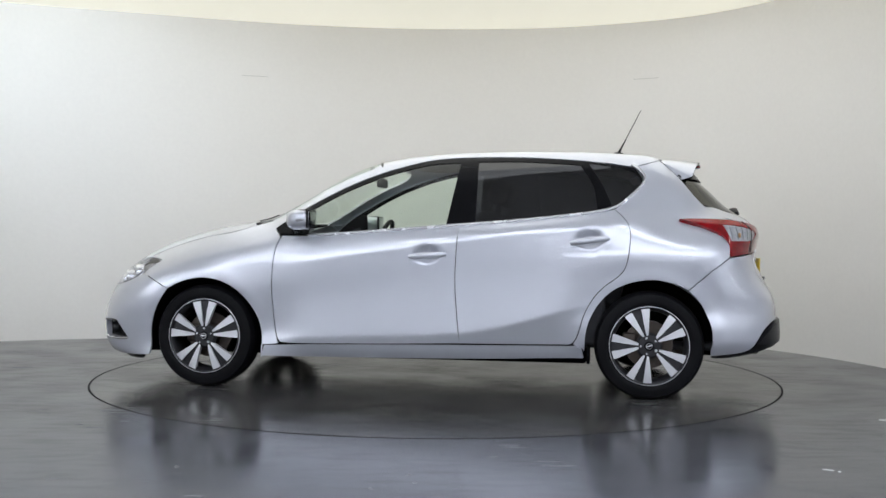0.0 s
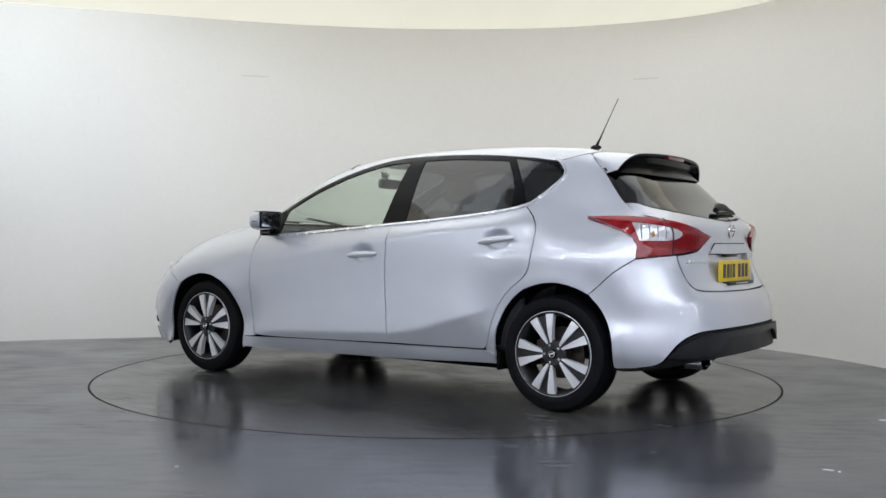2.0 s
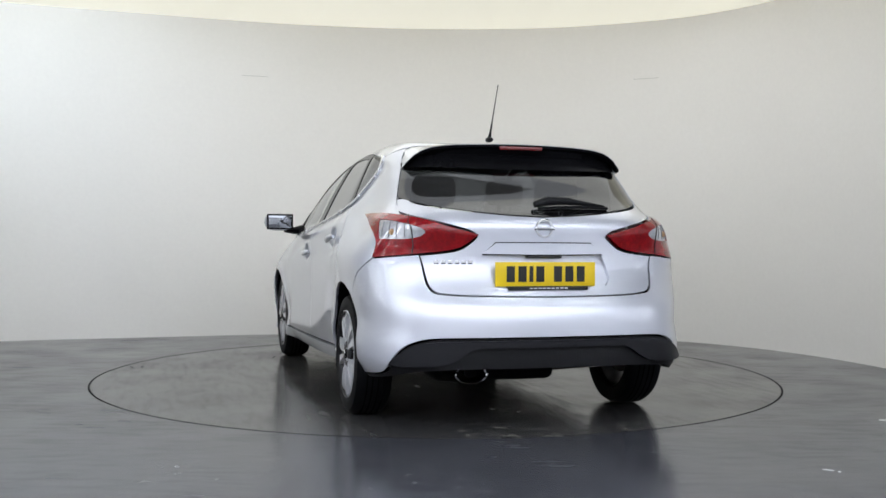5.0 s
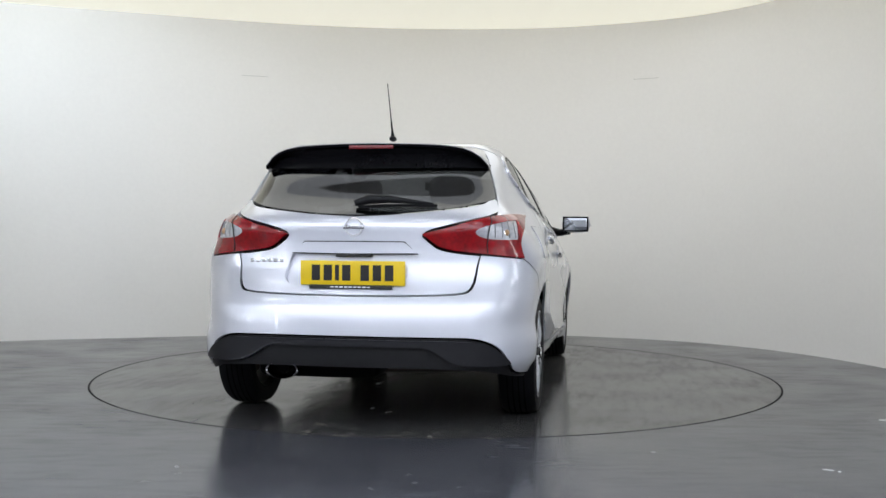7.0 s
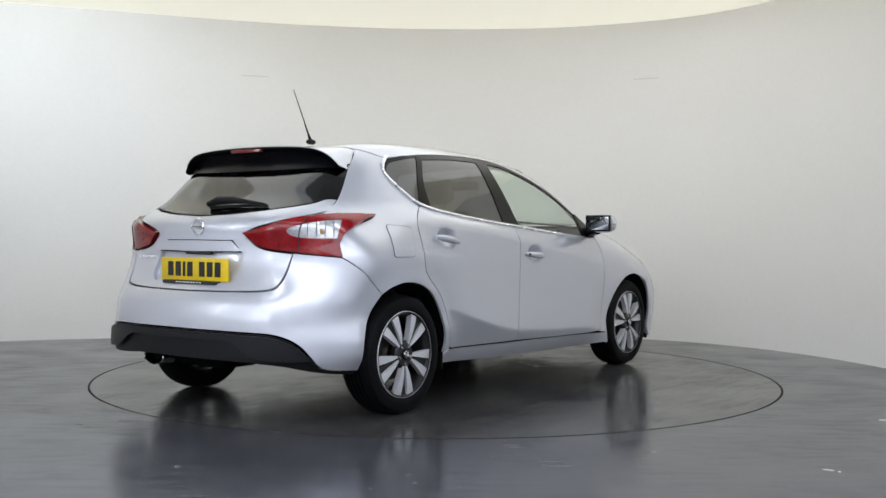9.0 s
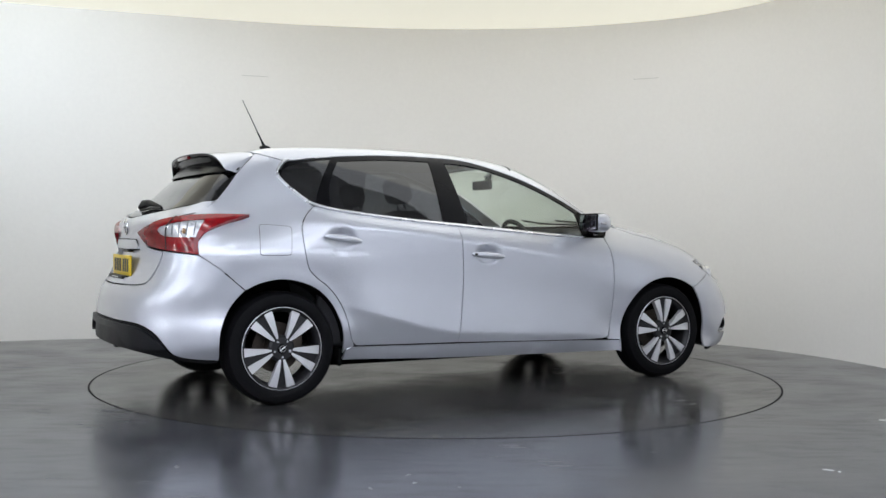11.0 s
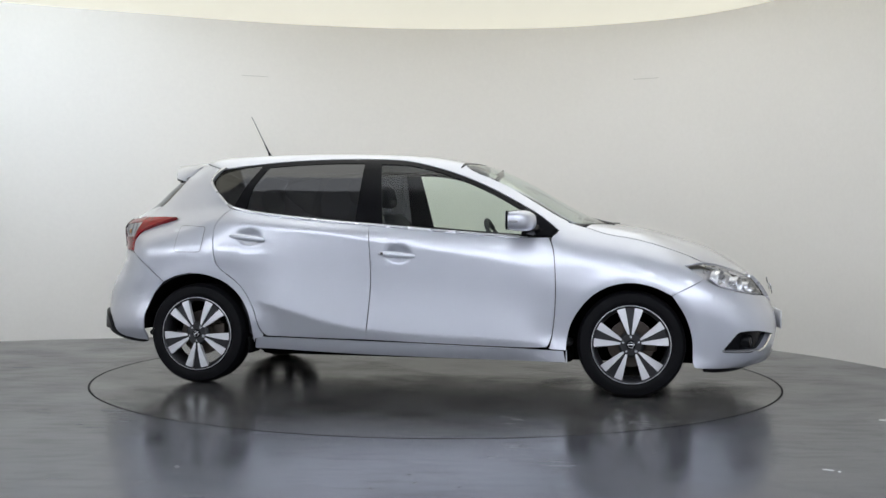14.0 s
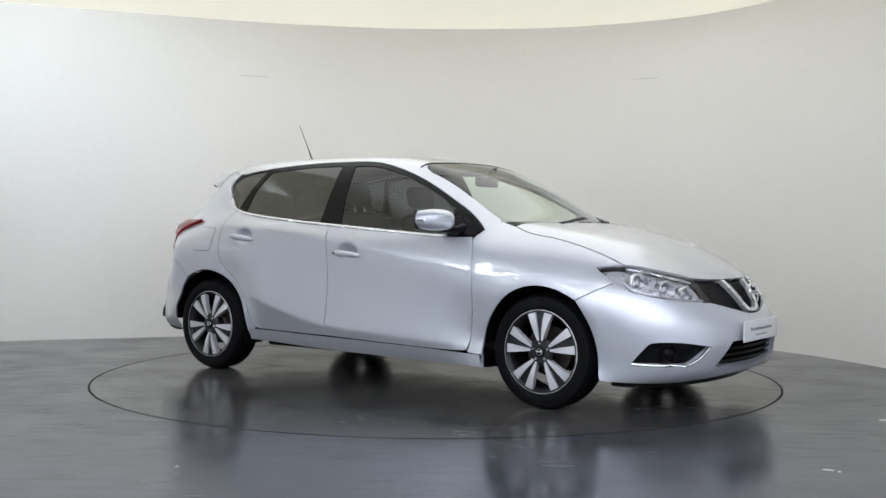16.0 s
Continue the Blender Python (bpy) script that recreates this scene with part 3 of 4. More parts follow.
HOOD_LINE = [(0.985, 0.655), (1.05, 0.66), (1.20, 0.722), (1.41, 0.700), (1.59, 0.698), follow("nose", [(50.8, 0.796), (50.8, 0.796)], "top", 1)[0][:2]]
HOOD_LINE = rounded(HOOD_LINE, 2, False)
hood3d = on_body("top", HOOD_LINE)
FENDER = [(0.882, 0.300), (0.905, 0.463), (0.912, 0.668), (0.897, 0.870), (0.868, 0.935), (0.925, 0.978), (0.88, 1.030, 1), *[(q[0], q[2], 1) for q in hood3d[:-1]], *LAMP_F_BACK, *[(*q, 1) for q in CORNER_F[1:]], *ARCH_F[1:], (0.978, 0.202, 1), (0.975, 0.272, 1), (0.86, 0.276)]

for name, outline in (("front_door", DOOR_F), ("rear_door", DOOR_R)):
    skin(name, "side", outline, PAINT, car, cell=0.014)
skin("sill", "side", SILL, PAINT, car, lift=0.008)
skin("quarter_panel", "side", QUARTER, PAINT, car)
skin("front_wing", "side", FENDER, PAINT, car)

# roof with the windscreen pillars, bonnet
rail = follow("side", TOP_LINE, "top", 2)
ROOF = [(-1.455, 0.0, 1), (-1.45, 0.25), (-1.435, 0.45), *rail[::-1], (0.975, 0.66, 1), (0.97, 0.645), (0.84, 0.624), (0.62, 0.600), (0.285, 0.565), (0.345, 0.30), (0.36, 0.0, 1)]
skin("roof", "top", ROOF, PAINT, car, both=True, mirror=False)
BONNET = [(1.31, 0.0, 1), (1.25, 0.34), (1.12, 0.55), *[(*q, 1) for q in HOOD_LINE[:-1] if q[0] > 1.06], *follow("nose", [(50.8, 0.797), (45, 0.787), (38.8, 0.768), (32, 0.746), (26.0, 0.722), (18, 0.714), (9.4, 0.711), (0.3, 0.712)], "top", 2), (2.105, 0.0, 1)]
skin("bonnet", "top", BONNET, PAINT, car, both=True, mirror=False)
skin("windscreen", "top", [(0.362, 0.0, 1), (0.347, 0.30), (0.288, 0.562), (0.62, 0.596), (0.84, 0.620), (0.975, 0.640), (1.03, 0.60), (1.12, 0.50), (1.22, 0.32), (1.27, 0.0, 1)], GLASS_FRONT, car, both=True, mirror=False, edge=0.004, label="clear green-tinted windscreen")
skin("cowl", "top", [(1.275, 0.0, 1), (1.225, 0.32), (1.125, 0.50), (1.02, 0.605), (0.98, 0.655, 1), (1.05, 0.648, 1), (1.12, 0.56), (1.25, 0.35), (1.31, 0.0, 1)], PLASTIC, car, both=True, mirror=False, lift=-0.006, label="black plastic scuttle panel")

skin("windscreen_seal", "top", [(0.358, 0.0, 1), (0.343, 0.30), (0.283, 0.560), (0.30, 0.562), (0.363, 0.30), (0.379, 0.0, 1)], PAINT_BLACK, car, both=True, mirror=False, lift=0.0025, gap=0, edge=0.004, cell=0.012, label="black upper edge of the windscreen")

# side glass, pillars and bright strip
GLASS_F = [(-0.216, 1.396, 1), (-0.05, 1.393), (0.131, 1.352), (0.309, 1.294), (0.484, 1.219), (0.60, 1.158), (0.69, 1.105, 1), (0.70, 0.953, 1), (0.3, BELT(0.3) + 0.012), (-0.154, BELT(-0.154) + 0.012, 1)]
GLASS_R = [(-0.324, 1.401, 1), (-0.6, 1.402), (-0.945, 1.376, 1), (-1.035, 1.242), (-1.047, 1.10, 1), (-0.7, BELT(-0.7) + 0.013), (-0.329, BELT(-0.329) + 0.013, 1)]
GLASS_Q = [(-0.989, 1.388, 1), (-1.12, 1.370), (-1.245, 1.345), (-1.302, 1.300), (-1.300, 1.255), (-1.22, 1.18), (-1.135, 1.116, 1), (-1.085, 1.242)]
skin("front_door_glass", "side", GLASS_F, GLASS_FRONT, car, edge=0.004, lift=-0.004, gap=-0.002, label="clear green-tinted side window")
skin("rear_door_glass", "side", GLASS_R, GLASS_DARK, car, edge=0.004, lift=-0.004, gap=-0.002, label="dark tinted side window")
skin("quarter_glass", "side", GLASS_Q, GLASS_DARK, car, edge=0.004, lift=-0.003, gap=-0.002, label="dark tinted fixed side window")
skin("window_frame", "side", [*[(*q, 1) for q in TOP_LINE[:SPLIT + 1]], (-1.312, 1.30), (-1.312, 1.258), (-1.215, 1.163), (-1.150, 1.112, 1), *[(x, BELT(x) + 0.004) for x in (-1.0, -0.55, -0.2, 0.13, 0.5)], (0.72, 0.946), (0.86, 0.942, 1)], PAINT_BLACK, car, gap=0.002,
     holes=(GLASS_F, GLASS_R, GLASS_Q), hole_edge=0.012, lift=0.0, cell=0.02, edge=0.012, label="gloss black window frame and pillars")
STRIP = [(x, BELT(x) + 0.007) for x in (0.70, 0.5, 0.13, -0.2, -0.55, -1.0)] + [(-1.15, 1.118), (-1.215, 1.168), (-1.313, 1.262), (-1.320, 1.30), (-1.285, 1.342), (-1.24, 1.372, 1)]
STRIP_LOW = [(x, BELT(x) - 0.006) for x in (0.70, 0.5, 0.13, -0.2, -0.55, -1.0)] + [(-1.157, 1.106), (-1.222, 1.158), (-1.325, 1.258), (-1.334, 1.302), (-1.298, 1.352), (-1.26, 1.376, 1)]
skin("window_strip", "side", STRIP + STRIP_LOW[::-1], BRIGHT, car, lift=0.011, gap=0, cell=0.010, edge=0.014, label="chrome strip under the windows")
FLAP = [(-1.440, 0.997, 1), (-1.464, 0.997), (-1.476, 0.985), (-1.478, 0.965, 1), (-1.489, 0.862, 1), (-1.491, 0.840), (-1.478, 0.829), (-1.455, 0.829, 1), (-1.345, 0.829, 1), (-1.322, 0.830), (-1.311, 0.842), (-1.309, 0.865, 1), (-1.299, 0.958, 1), (-1.297, 0.978), (-1.310, 0.989), (-1.332, 0.990, 1)]
skin("fuel_flap", "side", FLAP, PAINT, car, cell=0.014, lift=0.0045, gap=0.002, sides=(-1,), edge=0.006)
skin("flap_gap", "side", FLAP, LINER, car, cell=0.014, lift=0.0030, gap=-0.0005, sides=(-1,), edge=0, label="dark gap round the fuel flap")

# tail
EDGE = follow("side", rounded(SEAM_TAIL, 2, False), "tail", 1)
LOW_EDGE = [q for q in EDGE if q[1] < 1.128]
HIGH_EDGE = [(q[0] + 0.8, q[1], 1) for q in EDGE if 1.128 <= q[1] < 1.34]
skin("rear_bumper", "tail", [(0, 0.650, 1), (31.0, 0.656), (36.2, 0.684), (39.4, 0.850, 1), *follow("side", CORNER_R, "tail"), *[project("tail", q) for q in on_body("side", ARCH_R_END[1:])], (58.6, 0.262, 1), (50, 0.276), (46.5, 0.296), (44.5, 0.345), (41, 0.417), (35.4, 0.457), (28, 0.462), (0, 0.463, 1)], PAINT, car, both=True, mirror=False)
skin("rear_valance", "tail", [(0, 0.459, 1), (28, 0.458), (35.2, 0.452), (41, 0.410), (44.2, 0.337), (46.1, 0.289), (50, 0.268), (58.3, 0.254, 1), (57.0, 0.240), (46, 0.262), (34, 0.314), (0, 0.314, 1)], PLASTIC, car, both=True, mirror=False, lift=-0.004, label="black plastic lower bumper")
WING = [(0, 0.452, 1), (28, 0.450), (35.0, 0.444), (40.5, 0.402), (45, 0.338), (44, 0.325), (33, 0.326), (28, 0.342), (23, 0.408), (20, 0.414), (0, 0.412, 1)]
skin("bumper_wing", "tail", WING, SHEEN, car, both=True, mirror=False, lift=0.018, edge=0.03, label="raised black plastic bumper moulding")
RECESS = [(0, 0.851, 1), (21.2, 0.851, 1), (22.3, 0.80), (22.6, 0.74), (20.5, 0.703), (17, 0.694), (0, 0.692, 1)]
recess_full = [q for q in RECESS] + [(-q[0], q[1], 1) for q in RECESS[::-1] if q[0]]
skin("tailgate", "tail", [(0, 0.6525, 1), (30.8, 0.6585), (35.9, 0.688), (39.15, 0.846, 1), (28.3, 0.866), (24.6, 0.908), (21.6, 0.953), (31.6, 1.001), (44, 1.041, 1), *LOW_EDGE[::-1], (50.0, 1.128), (45.4, 1.100), (32.4, 1.070), (15, 1.045), (0, 1.036, 1)], PAINT, car, both=True, mirror=False, holes=(recess_full,), hole_edge=0.026)
skin("plate_recess", "tail", [(0, 0.86, 1), (22, 0.86, 1), (23.4, 0.74), (20, 0.69), (0, 0.682, 1)], PAINT, car, both=True, mirror=False, lift=-0.022, edge=0)
# black sheet behind the grip, drawn as the shade along its edge
skin("grip_shade", "tail", [(0, 0.912, 1), (17.0, 0.911, 1), (21.4, 0.853, 1), (0, 0.850, 1)], LINER, car, both=True, mirror=False, lift=0.004, gap=-0.0022, edge=0.003, label="black sheet drawn as the shade round the grip")
skin("tailgate_grip", "tail", [(0, 0.912, 1), (17.0, 0.911, 1), (21.4, 0.853, 1), (0, 0.850, 1)], PAINT, car, both=True, mirror=False, lift=0.010, edge=0.03)
skin("rear_glass", "tail", [(0, 1.041, 1), (15, 1.050), (32.4, 1.076), (45.2, 1.106), *HIGH_EDGE[::-1], (0, 1.36, 1)], GLASS_DARK, car, both=True, mirror=False, edge=0.004, lift=-0.004, label="dark tinted rear window")
def lamp_ridge(q):
    """The lamp's lens stands proud along a ridge that runs from its inner tip to its outer corner."""
    ridge = 0.945 + (q[:, 0] - 22) / 31 * 0.058
    return 0.004 + 0.022 * (1 - np.clip(np.abs(q[:, 1] - ridge) / 0.10, 0, 1))


skin("tail_lamp", "tail", LAMP_R, RED, car, lift_of=lamp_ridge, edge=0.03, cell=0.011, label="red tail lamp with a clear insert", holes=([(36.6, 0.962), (40.8, 0.988), (49, 1.004), (53.5, 1.006, 1), (52.6, 0.965), (51.8, 0.922, 1), (40.6, 0.922)],), hole_edge=0.012)
skin("lamp_insert", "tail", [(36.6, 0.962), (40.8, 0.988), (49, 1.004), (53.5, 1.006, 1), (52.6, 0.965), (51.8, 0.922, 1), (40.6, 0.922)], CLEAR_LENS, car, lift_of=lambda q: lamp_ridge(q) - 0.005, edge=0, gap=-0.001, cell=0.012, label="clear ribbed reversing lamp")

# nose
FOG = [(50.4, 0.284, 1), (46.2, 0.385), (44.5, 0.402), (36, 0.400), (26.6, 0.370, 1), (33.2, 0.284), (35.5, 0.278)]
LOWER = [(0, 0.392, 1), (17.2, 0.391, 1), (24.8, 0.258, 1), (12, 0.247), (0, 0.243, 1)]
lower_full = LOWER + [(-q[0], q[1], 1) if len(q) > 2 else (-q[0], q[1]) for q in LOWER[::-1] if q[0]]
skin("front_bumper", "nose", [(0, 0.528, 1), (5.5, 0.532), (23.2, 0.597, 1), (35.5, 0.607), (49, 0.645), *follow("side", CORNER_F, "nose"), *[project("nose", q) for q in on_body("side", ARCH_F_END[::-1][1:])], (57, 0.185), (40, 0.178), (28, 0.196), (14, 0.212), (0, 0.214, 1)], PAINT, car, both=True, mirror=False,
     holes=(FOG, [(-q[0], *q[1:]) for q in FOG], lower_full), hole_edge=0.05)
skin("fog_lamp_bezel", "nose", FOG, PAINT_BLACK, car, lift=-0.04, gap=-0.008, edge=0, label="gloss black fog lamp recess")
skin("lower_grille", "nose", LOWER, LINER, car, both=True, mirror=False, lift=-0.045, gap=-0.01, edge=0, label="black lower grille")
skin("chin", "nose", [(0, 0.211, 1), (14, 0.209), (28, 0.193), (40, 0.175), (56.5, 0.182), (54, 0.140), (0, 0.140, 1)], PLASTIC, car, both=True, mirror=False, lift=-0.012, label="black plastic front lip")
skin("grille", "nose", [(0, 0.712, 1), (9.4, 0.708), (25.6, 0.718, 1), (23.2, 0.601, 1), (5.5, 0.537), (0, 0.533, 1)], PLASTIC, car, both=True, mirror=False, lift=-0.03, gap=-0.004, edge=0, label="black honeycomb grille")
skin("headlamp_bowl", "nose", LAMP_F, BOWL, car, lift=-0.045, gap=-0.003, edge=0, cell=0.02, label="silver headlamp inner bowl")
skin("headlamp_cover", "nose", LAMP_F, GLASS_LAMP, car, lift=0.004, edge=0.02, cell=0.02, label="clear headlamp cover")

# spoiler
def spoiler_rows(black):
    ys = np.linspace(-0.598, 0.598, 31)
    a = np.abs(ys) / 0.598
    fronts = on_body("top", list(zip(-1.46 + 0.04 * a ** 3, ys * 0.93)))
    lows = on_body("tail", [(math.degrees(math.atan2(y, 0.49 - 0.155 * u * u)), 1.283 + 0.01 * u ** 2) for y, u in zip(ys, a)], 0.006)
    for y, u, f, l in zip(ys, a, fronts, lows):
        front, low = Vector(f), Vector(l)
        tip = Vector((-1.690 + 0.065 * u ** 2 + 0.02 * u ** 8, y, 1.418 - 0.022 * u ** 2 - 0.085 * u ** 9))
        if black:
            yield [tip + Vector((-0.001, 0, -0.003)), tip + Vector((0.004, 0, -0.014)), tip + Vector((0.035, 0, -0.022)), low * 0.5 + tip * 0.5 + Vector((0.055, 0, 0.012)), low]
        else:
            yield [front + Vector((0, 0, -0.02)), front, front * 0.75 + tip * 0.25 + Vector((0, 0, 0.005)), (front + tip) / 2 + Vector((0, 0, 0.006 * (1 - u ** 4))), tip, tip + Vector((0.004, 0, -0.005))]


def spoiler_mesh(black):
    bm = bmesh.new()
    cols = [[bm.verts.new(q) for q in row] for row in spoiler_rows(black)]
    for a, b in zip(cols, cols[1:]):
        for k in range(len(a) - 1):
            bm.faces.new((a[k], b[k], b[k + 1], a[k + 1]))
    if not black:
        for col in (cols[0], cols[-1]):
            s = math.copysign(1, col[0].co.y)
            seam = [bm.verts.new((q[0], s * q[1], q[2])) for q in on_body("side", [(-1.425, 1.398), (-1.487, 1.338), (-1.538, 1.288)], 0.001)]
            bm.faces.new((col[1], col[2], col[3], seam[1], seam[0]))
            bm.faces.new((col[3], col[4], col[5], seam[2], seam[1]))
    bmesh.ops.recalc_face_normals(bm, faces=bm.faces)
    return bm


part("spoiler", spoiler_mesh(False), PAINT, car, "silver roof spoiler")
part("spoiler_underside", spoiler_mesh(True), PAINT_BLACK, car, "gloss black underside of the roof spoiler")


# ---- wheels ----
def wheel():
    """One wheel about its own axle, outer face towards +y at the rim's plane y = 0."""
    w = new("wheel")
    bm = bmesh.new()
    lathe(bm, [(0.222, -0.175), (0.26, -0.188), (0.298, -0.18), (0.313, -0.155), (0.315, -0.10), (0.315, -0.05), (0.312, -0.022), (0.297, 0.002), (0.262, 0.010), (0.236, 0.006), (0.224, -0.004), (0.222, -0.02)], 72)
    tyre = part("tyre", bm, RUBBER, w, "black road tyre")
    for y in (-0.05, -0.078, -0.108, -0.136):
        bm = bmesh.new()
        lathe(bm, [(0.3155, y - 0.004), (0.3158, y), (0.3155, y + 0.004)], 72)
        part("tread_groove", bm, LINER, tyre)
    bm = bmesh.new()
    lathe(bm, [(0.222, -0.17), (0.205, -0.15), (0.2, -0.04), (0.212, -0.012), (0.229, 0.004), (0.224, 0.008), (0.216, 0.003)], 72)
    part("rim", bm, ALLOY_DARK, w)
    bm = bmesh.new()
    lathe(bm, [(0.229, 0.0), (0.2295, 0.006), (0.2265, 0.0075), (0.2245, 0.002)], 72)
    part("rim_lip", bm, ALLOY, w, "bright machined rim edge")
    def plate(rows, depth, turn):
        """A flat bar out of (radius, low edge, high edge, height) rows, its sides sloping back."""
        bm = bmesh.new()
        top = [(bm.verts.new((r_, y, hi)), bm.verts.new((r_, y, lo))) for r_, lo, hi, y in rows]
        low = [(bm.verts.new((r_, y - depth, hi * 0.94 + lo * 0.06)), bm.verts.new((r_, y - depth, lo * 0.94 + hi * 0.06))) for r_, lo, hi, y in rows]
        for i in range(len(rows) - 1):
            bm.faces.new((top[i][0], top[i][1], top[i + 1][1], top[i + 1][0]))
            bm.faces.new((top[i][0], top[i + 1][0], low[i + 1][0], low[i][0]))
            bm.faces.new((top[i][1], low[i][1], low[i + 1][1], top[i + 1][1]))
        bmesh.ops.recalc_face_normals(bm, faces=bm.faces)
        bmesh.ops.transform(bm, matrix=Matrix.Rotation(-radians(turn), 4, "Y"), verts=bm.verts)
        return bm

    # five pairs of bright blades that part towards the rim, a dark web between the two of each pair
    for k in range(5):
        turn = 90 + 72 * k
        for sgn in (1, -1):
            rows = []
            for r_, mid, half, y in ((0.060, 0.011, 0.0055, 0.004), (0.10, 0.022, 0.0120, 0.008), (0.15, 0.036, 0.0185, 0.007), (0.19, 0.0475, 0.0235, 0.003), (0.219, 0.055, 0.0265, -0.002)):
                lo, hi = sorted((sgn * (mid - half), sgn * (mid + half)))
                rows.append((r_, lo, hi, y))
            part("spoke", plate(rows, 0.035, turn), ALLOY, w, sharp=30)
        web = [(0.060, -0.008, 0.008, -0.004), (0.10, -0.012, 0.012, -0.006), (0.15, -0.020, 0.020, -0.009), (0.19, -0.027, 0.027, -0.012), (0.221, -0.031, 0.031, -0.014)]
        part("dark_web", plate(web, 0.02, turn), ALLOY_DARK, w)
    bm = bmesh.new()
    lathe(bm, [(0.0, 0.004), (0.03, 0.005), (0.062, 0.004), (0.075, -0.008), (0.07, -0.04)], 40)
    part("hub", bm, ALLOY_DARK, w)
    bm = bmesh.new()
    lathe(bm, [(0.0, 0.014), (0.022, 0.013), (0.027, 0.009), (0.027, 0.0)], 32)
    cap = part("centre_cap", bm, PAINT_BLACK, w)
    bm = bmesh.new()
    lathe(bm, [(0.013, 0.0135), (0.0145, 0.0165), (0.018, 0.0165), (0.0195, 0.0135)], 32)
    box(bm, -0.021, 0.021, 0.0135, 0.0165, -0.004, 0.004, 0.001)
    part("badge", bm, CHROME, cap, "round chrome badge")
    for k in range(5):
        bm = bmesh.new()
        a = radians(72 * k + 90)
        lathe(bm, [(0.0, 0.010), (0.007, 0.010), (0.0095, 0.005), (0.0095, -0.01)], 6, Matrix.Translation((0.047 * math.cos(a), 0, 0.047 * math.sin(a))))
        part("wheel_nut", bm, SATIN, w)
    bm = bmesh.new()
    lathe(bm, [(0.0, -0.07), (0.06, -0.07), (0.075, -0.09), (0.14, -0.09), (0.14, -0.11), (0.0, -0.11)], 48)
    part("brake_disc", bm, STEEL, w)
    return w


first = wheel()
PLACES = ((1.35, 0.842, False), (-1.35, 0.845, False), (1.35, -0.842, True), (-1.35, -0.845, True))
for i, (x, y, flip) in enumerate(PLACES):
    m = pose(x, y, 0.3155, 0, (0, 20, 2, 36)[i], 180 if flip else 0)
    w = first if i == 0 else copy_thing(first, m)
    w.matrix_basis = m
    w.parent = car
    bm = bmesh.new()
    box(bm, x + 0.07, x + 0.15, (y - 0.15) if y > 0 else (y + 0.08), (y - 0.08) if y > 0 else (y + 0.15), 0.27, 0.38, 0.012)
    part("brake_caliper", bm, STEEL, car)
    # arch liner
    bm = bmesh.new()
    s = 1 if y > 0 else -1
    prof = []
    arc = [(x + 0.388 * math.cos(radians(4 + 172 * k / 24)), 0.305 + 0.388 * math.sin(radians(4 + 172 * k / 24))) for k in range(25)]
    for (ax, az), outer in zip(arc, on_body("side", arc)):
        prof.append([bm.verts.new((ax, s * yy, az)) for yy in (min(outer[1] - 0.009, 0.85), 0.60, 0.56)] + [bm.verts.new((x, s * 0.55, 0.305))])
    for a, b in zip(prof, prof[1:]):
        for k in range(3):
            bm.faces.new((a[k], b[k], b[k + 1], a[k + 1]))
    part("arch_liner", bm, LINER, car, "black wheel arch liner")

bm = bmesh.new()
# black floor pan, its edge lowered to draw the shade line under the sill
box(bm, -0.97, 0.96, -0.76, 0.76, 0.205, 0.29, 0.02)
for v in bm.verts:
    v.co.z += 0.002 - 0.022 * v.co.x if v.co.z < 0.25 else 0
box(bm, -0.99, 1.0, -0.64, 0.64, 0.178, 0.27, 0.02)
box(bm, -1.95, -0.9, -0.54, 0.54, 0.315, 0.42, 0.02)
box(bm, -1.93, -1.65, -0.10, 0.52, 0.23, 0.33, 0.04)
box(bm, 0.9, 2.05, -0.54, 0.54, 0.18, 0.45, 0.02)
part("underbody", bm, LINER, car, "black underbody")


# ---- fittings on the body ----
def body_point(kind, u, v, lift=0.0):
    return Vector(on_body(kind, [(u, v)], lift)[0])


def pebble(bm, centre, half, power=2.6, turns=28, rings=16, keep=None):
    """A rounded block."""
    def f(c):
        return math.copysign(abs(c) ** (2 / power), c)
    rows = []
    for i in range(rings + 1):
        t = -math.pi / 2 + math.pi * i / rings
        rows.append([bm.verts.new((centre[0] + half[0] * f(math.cos(t)) * f(math.cos(2 * math.pi * k / turns)), centre[1] + half[1] * f(math.cos(t)) * f(math.sin(2 * math.pi * k / turns)), centre[2] + half[2] * f(math.sin(t)))) for k in range(turns)])
    for a, b in zip(rows, rows[1:]):
        for k in range(turns):
            bm.faces.new((a[k], a[(k + 1) % turns], b[(k + 1) % turns], b[k]))
    bmesh.ops.remove_doubles(bm, verts=bm.verts, dist=1e-5)


def flipped(bm, s):
    if s < 0:
        bmesh.ops.scale(bm, vec=(1, -1, 1), verts=bm.verts)
        bmesh.ops.reverse_faces(bm, faces=bm.faces)
    return bm


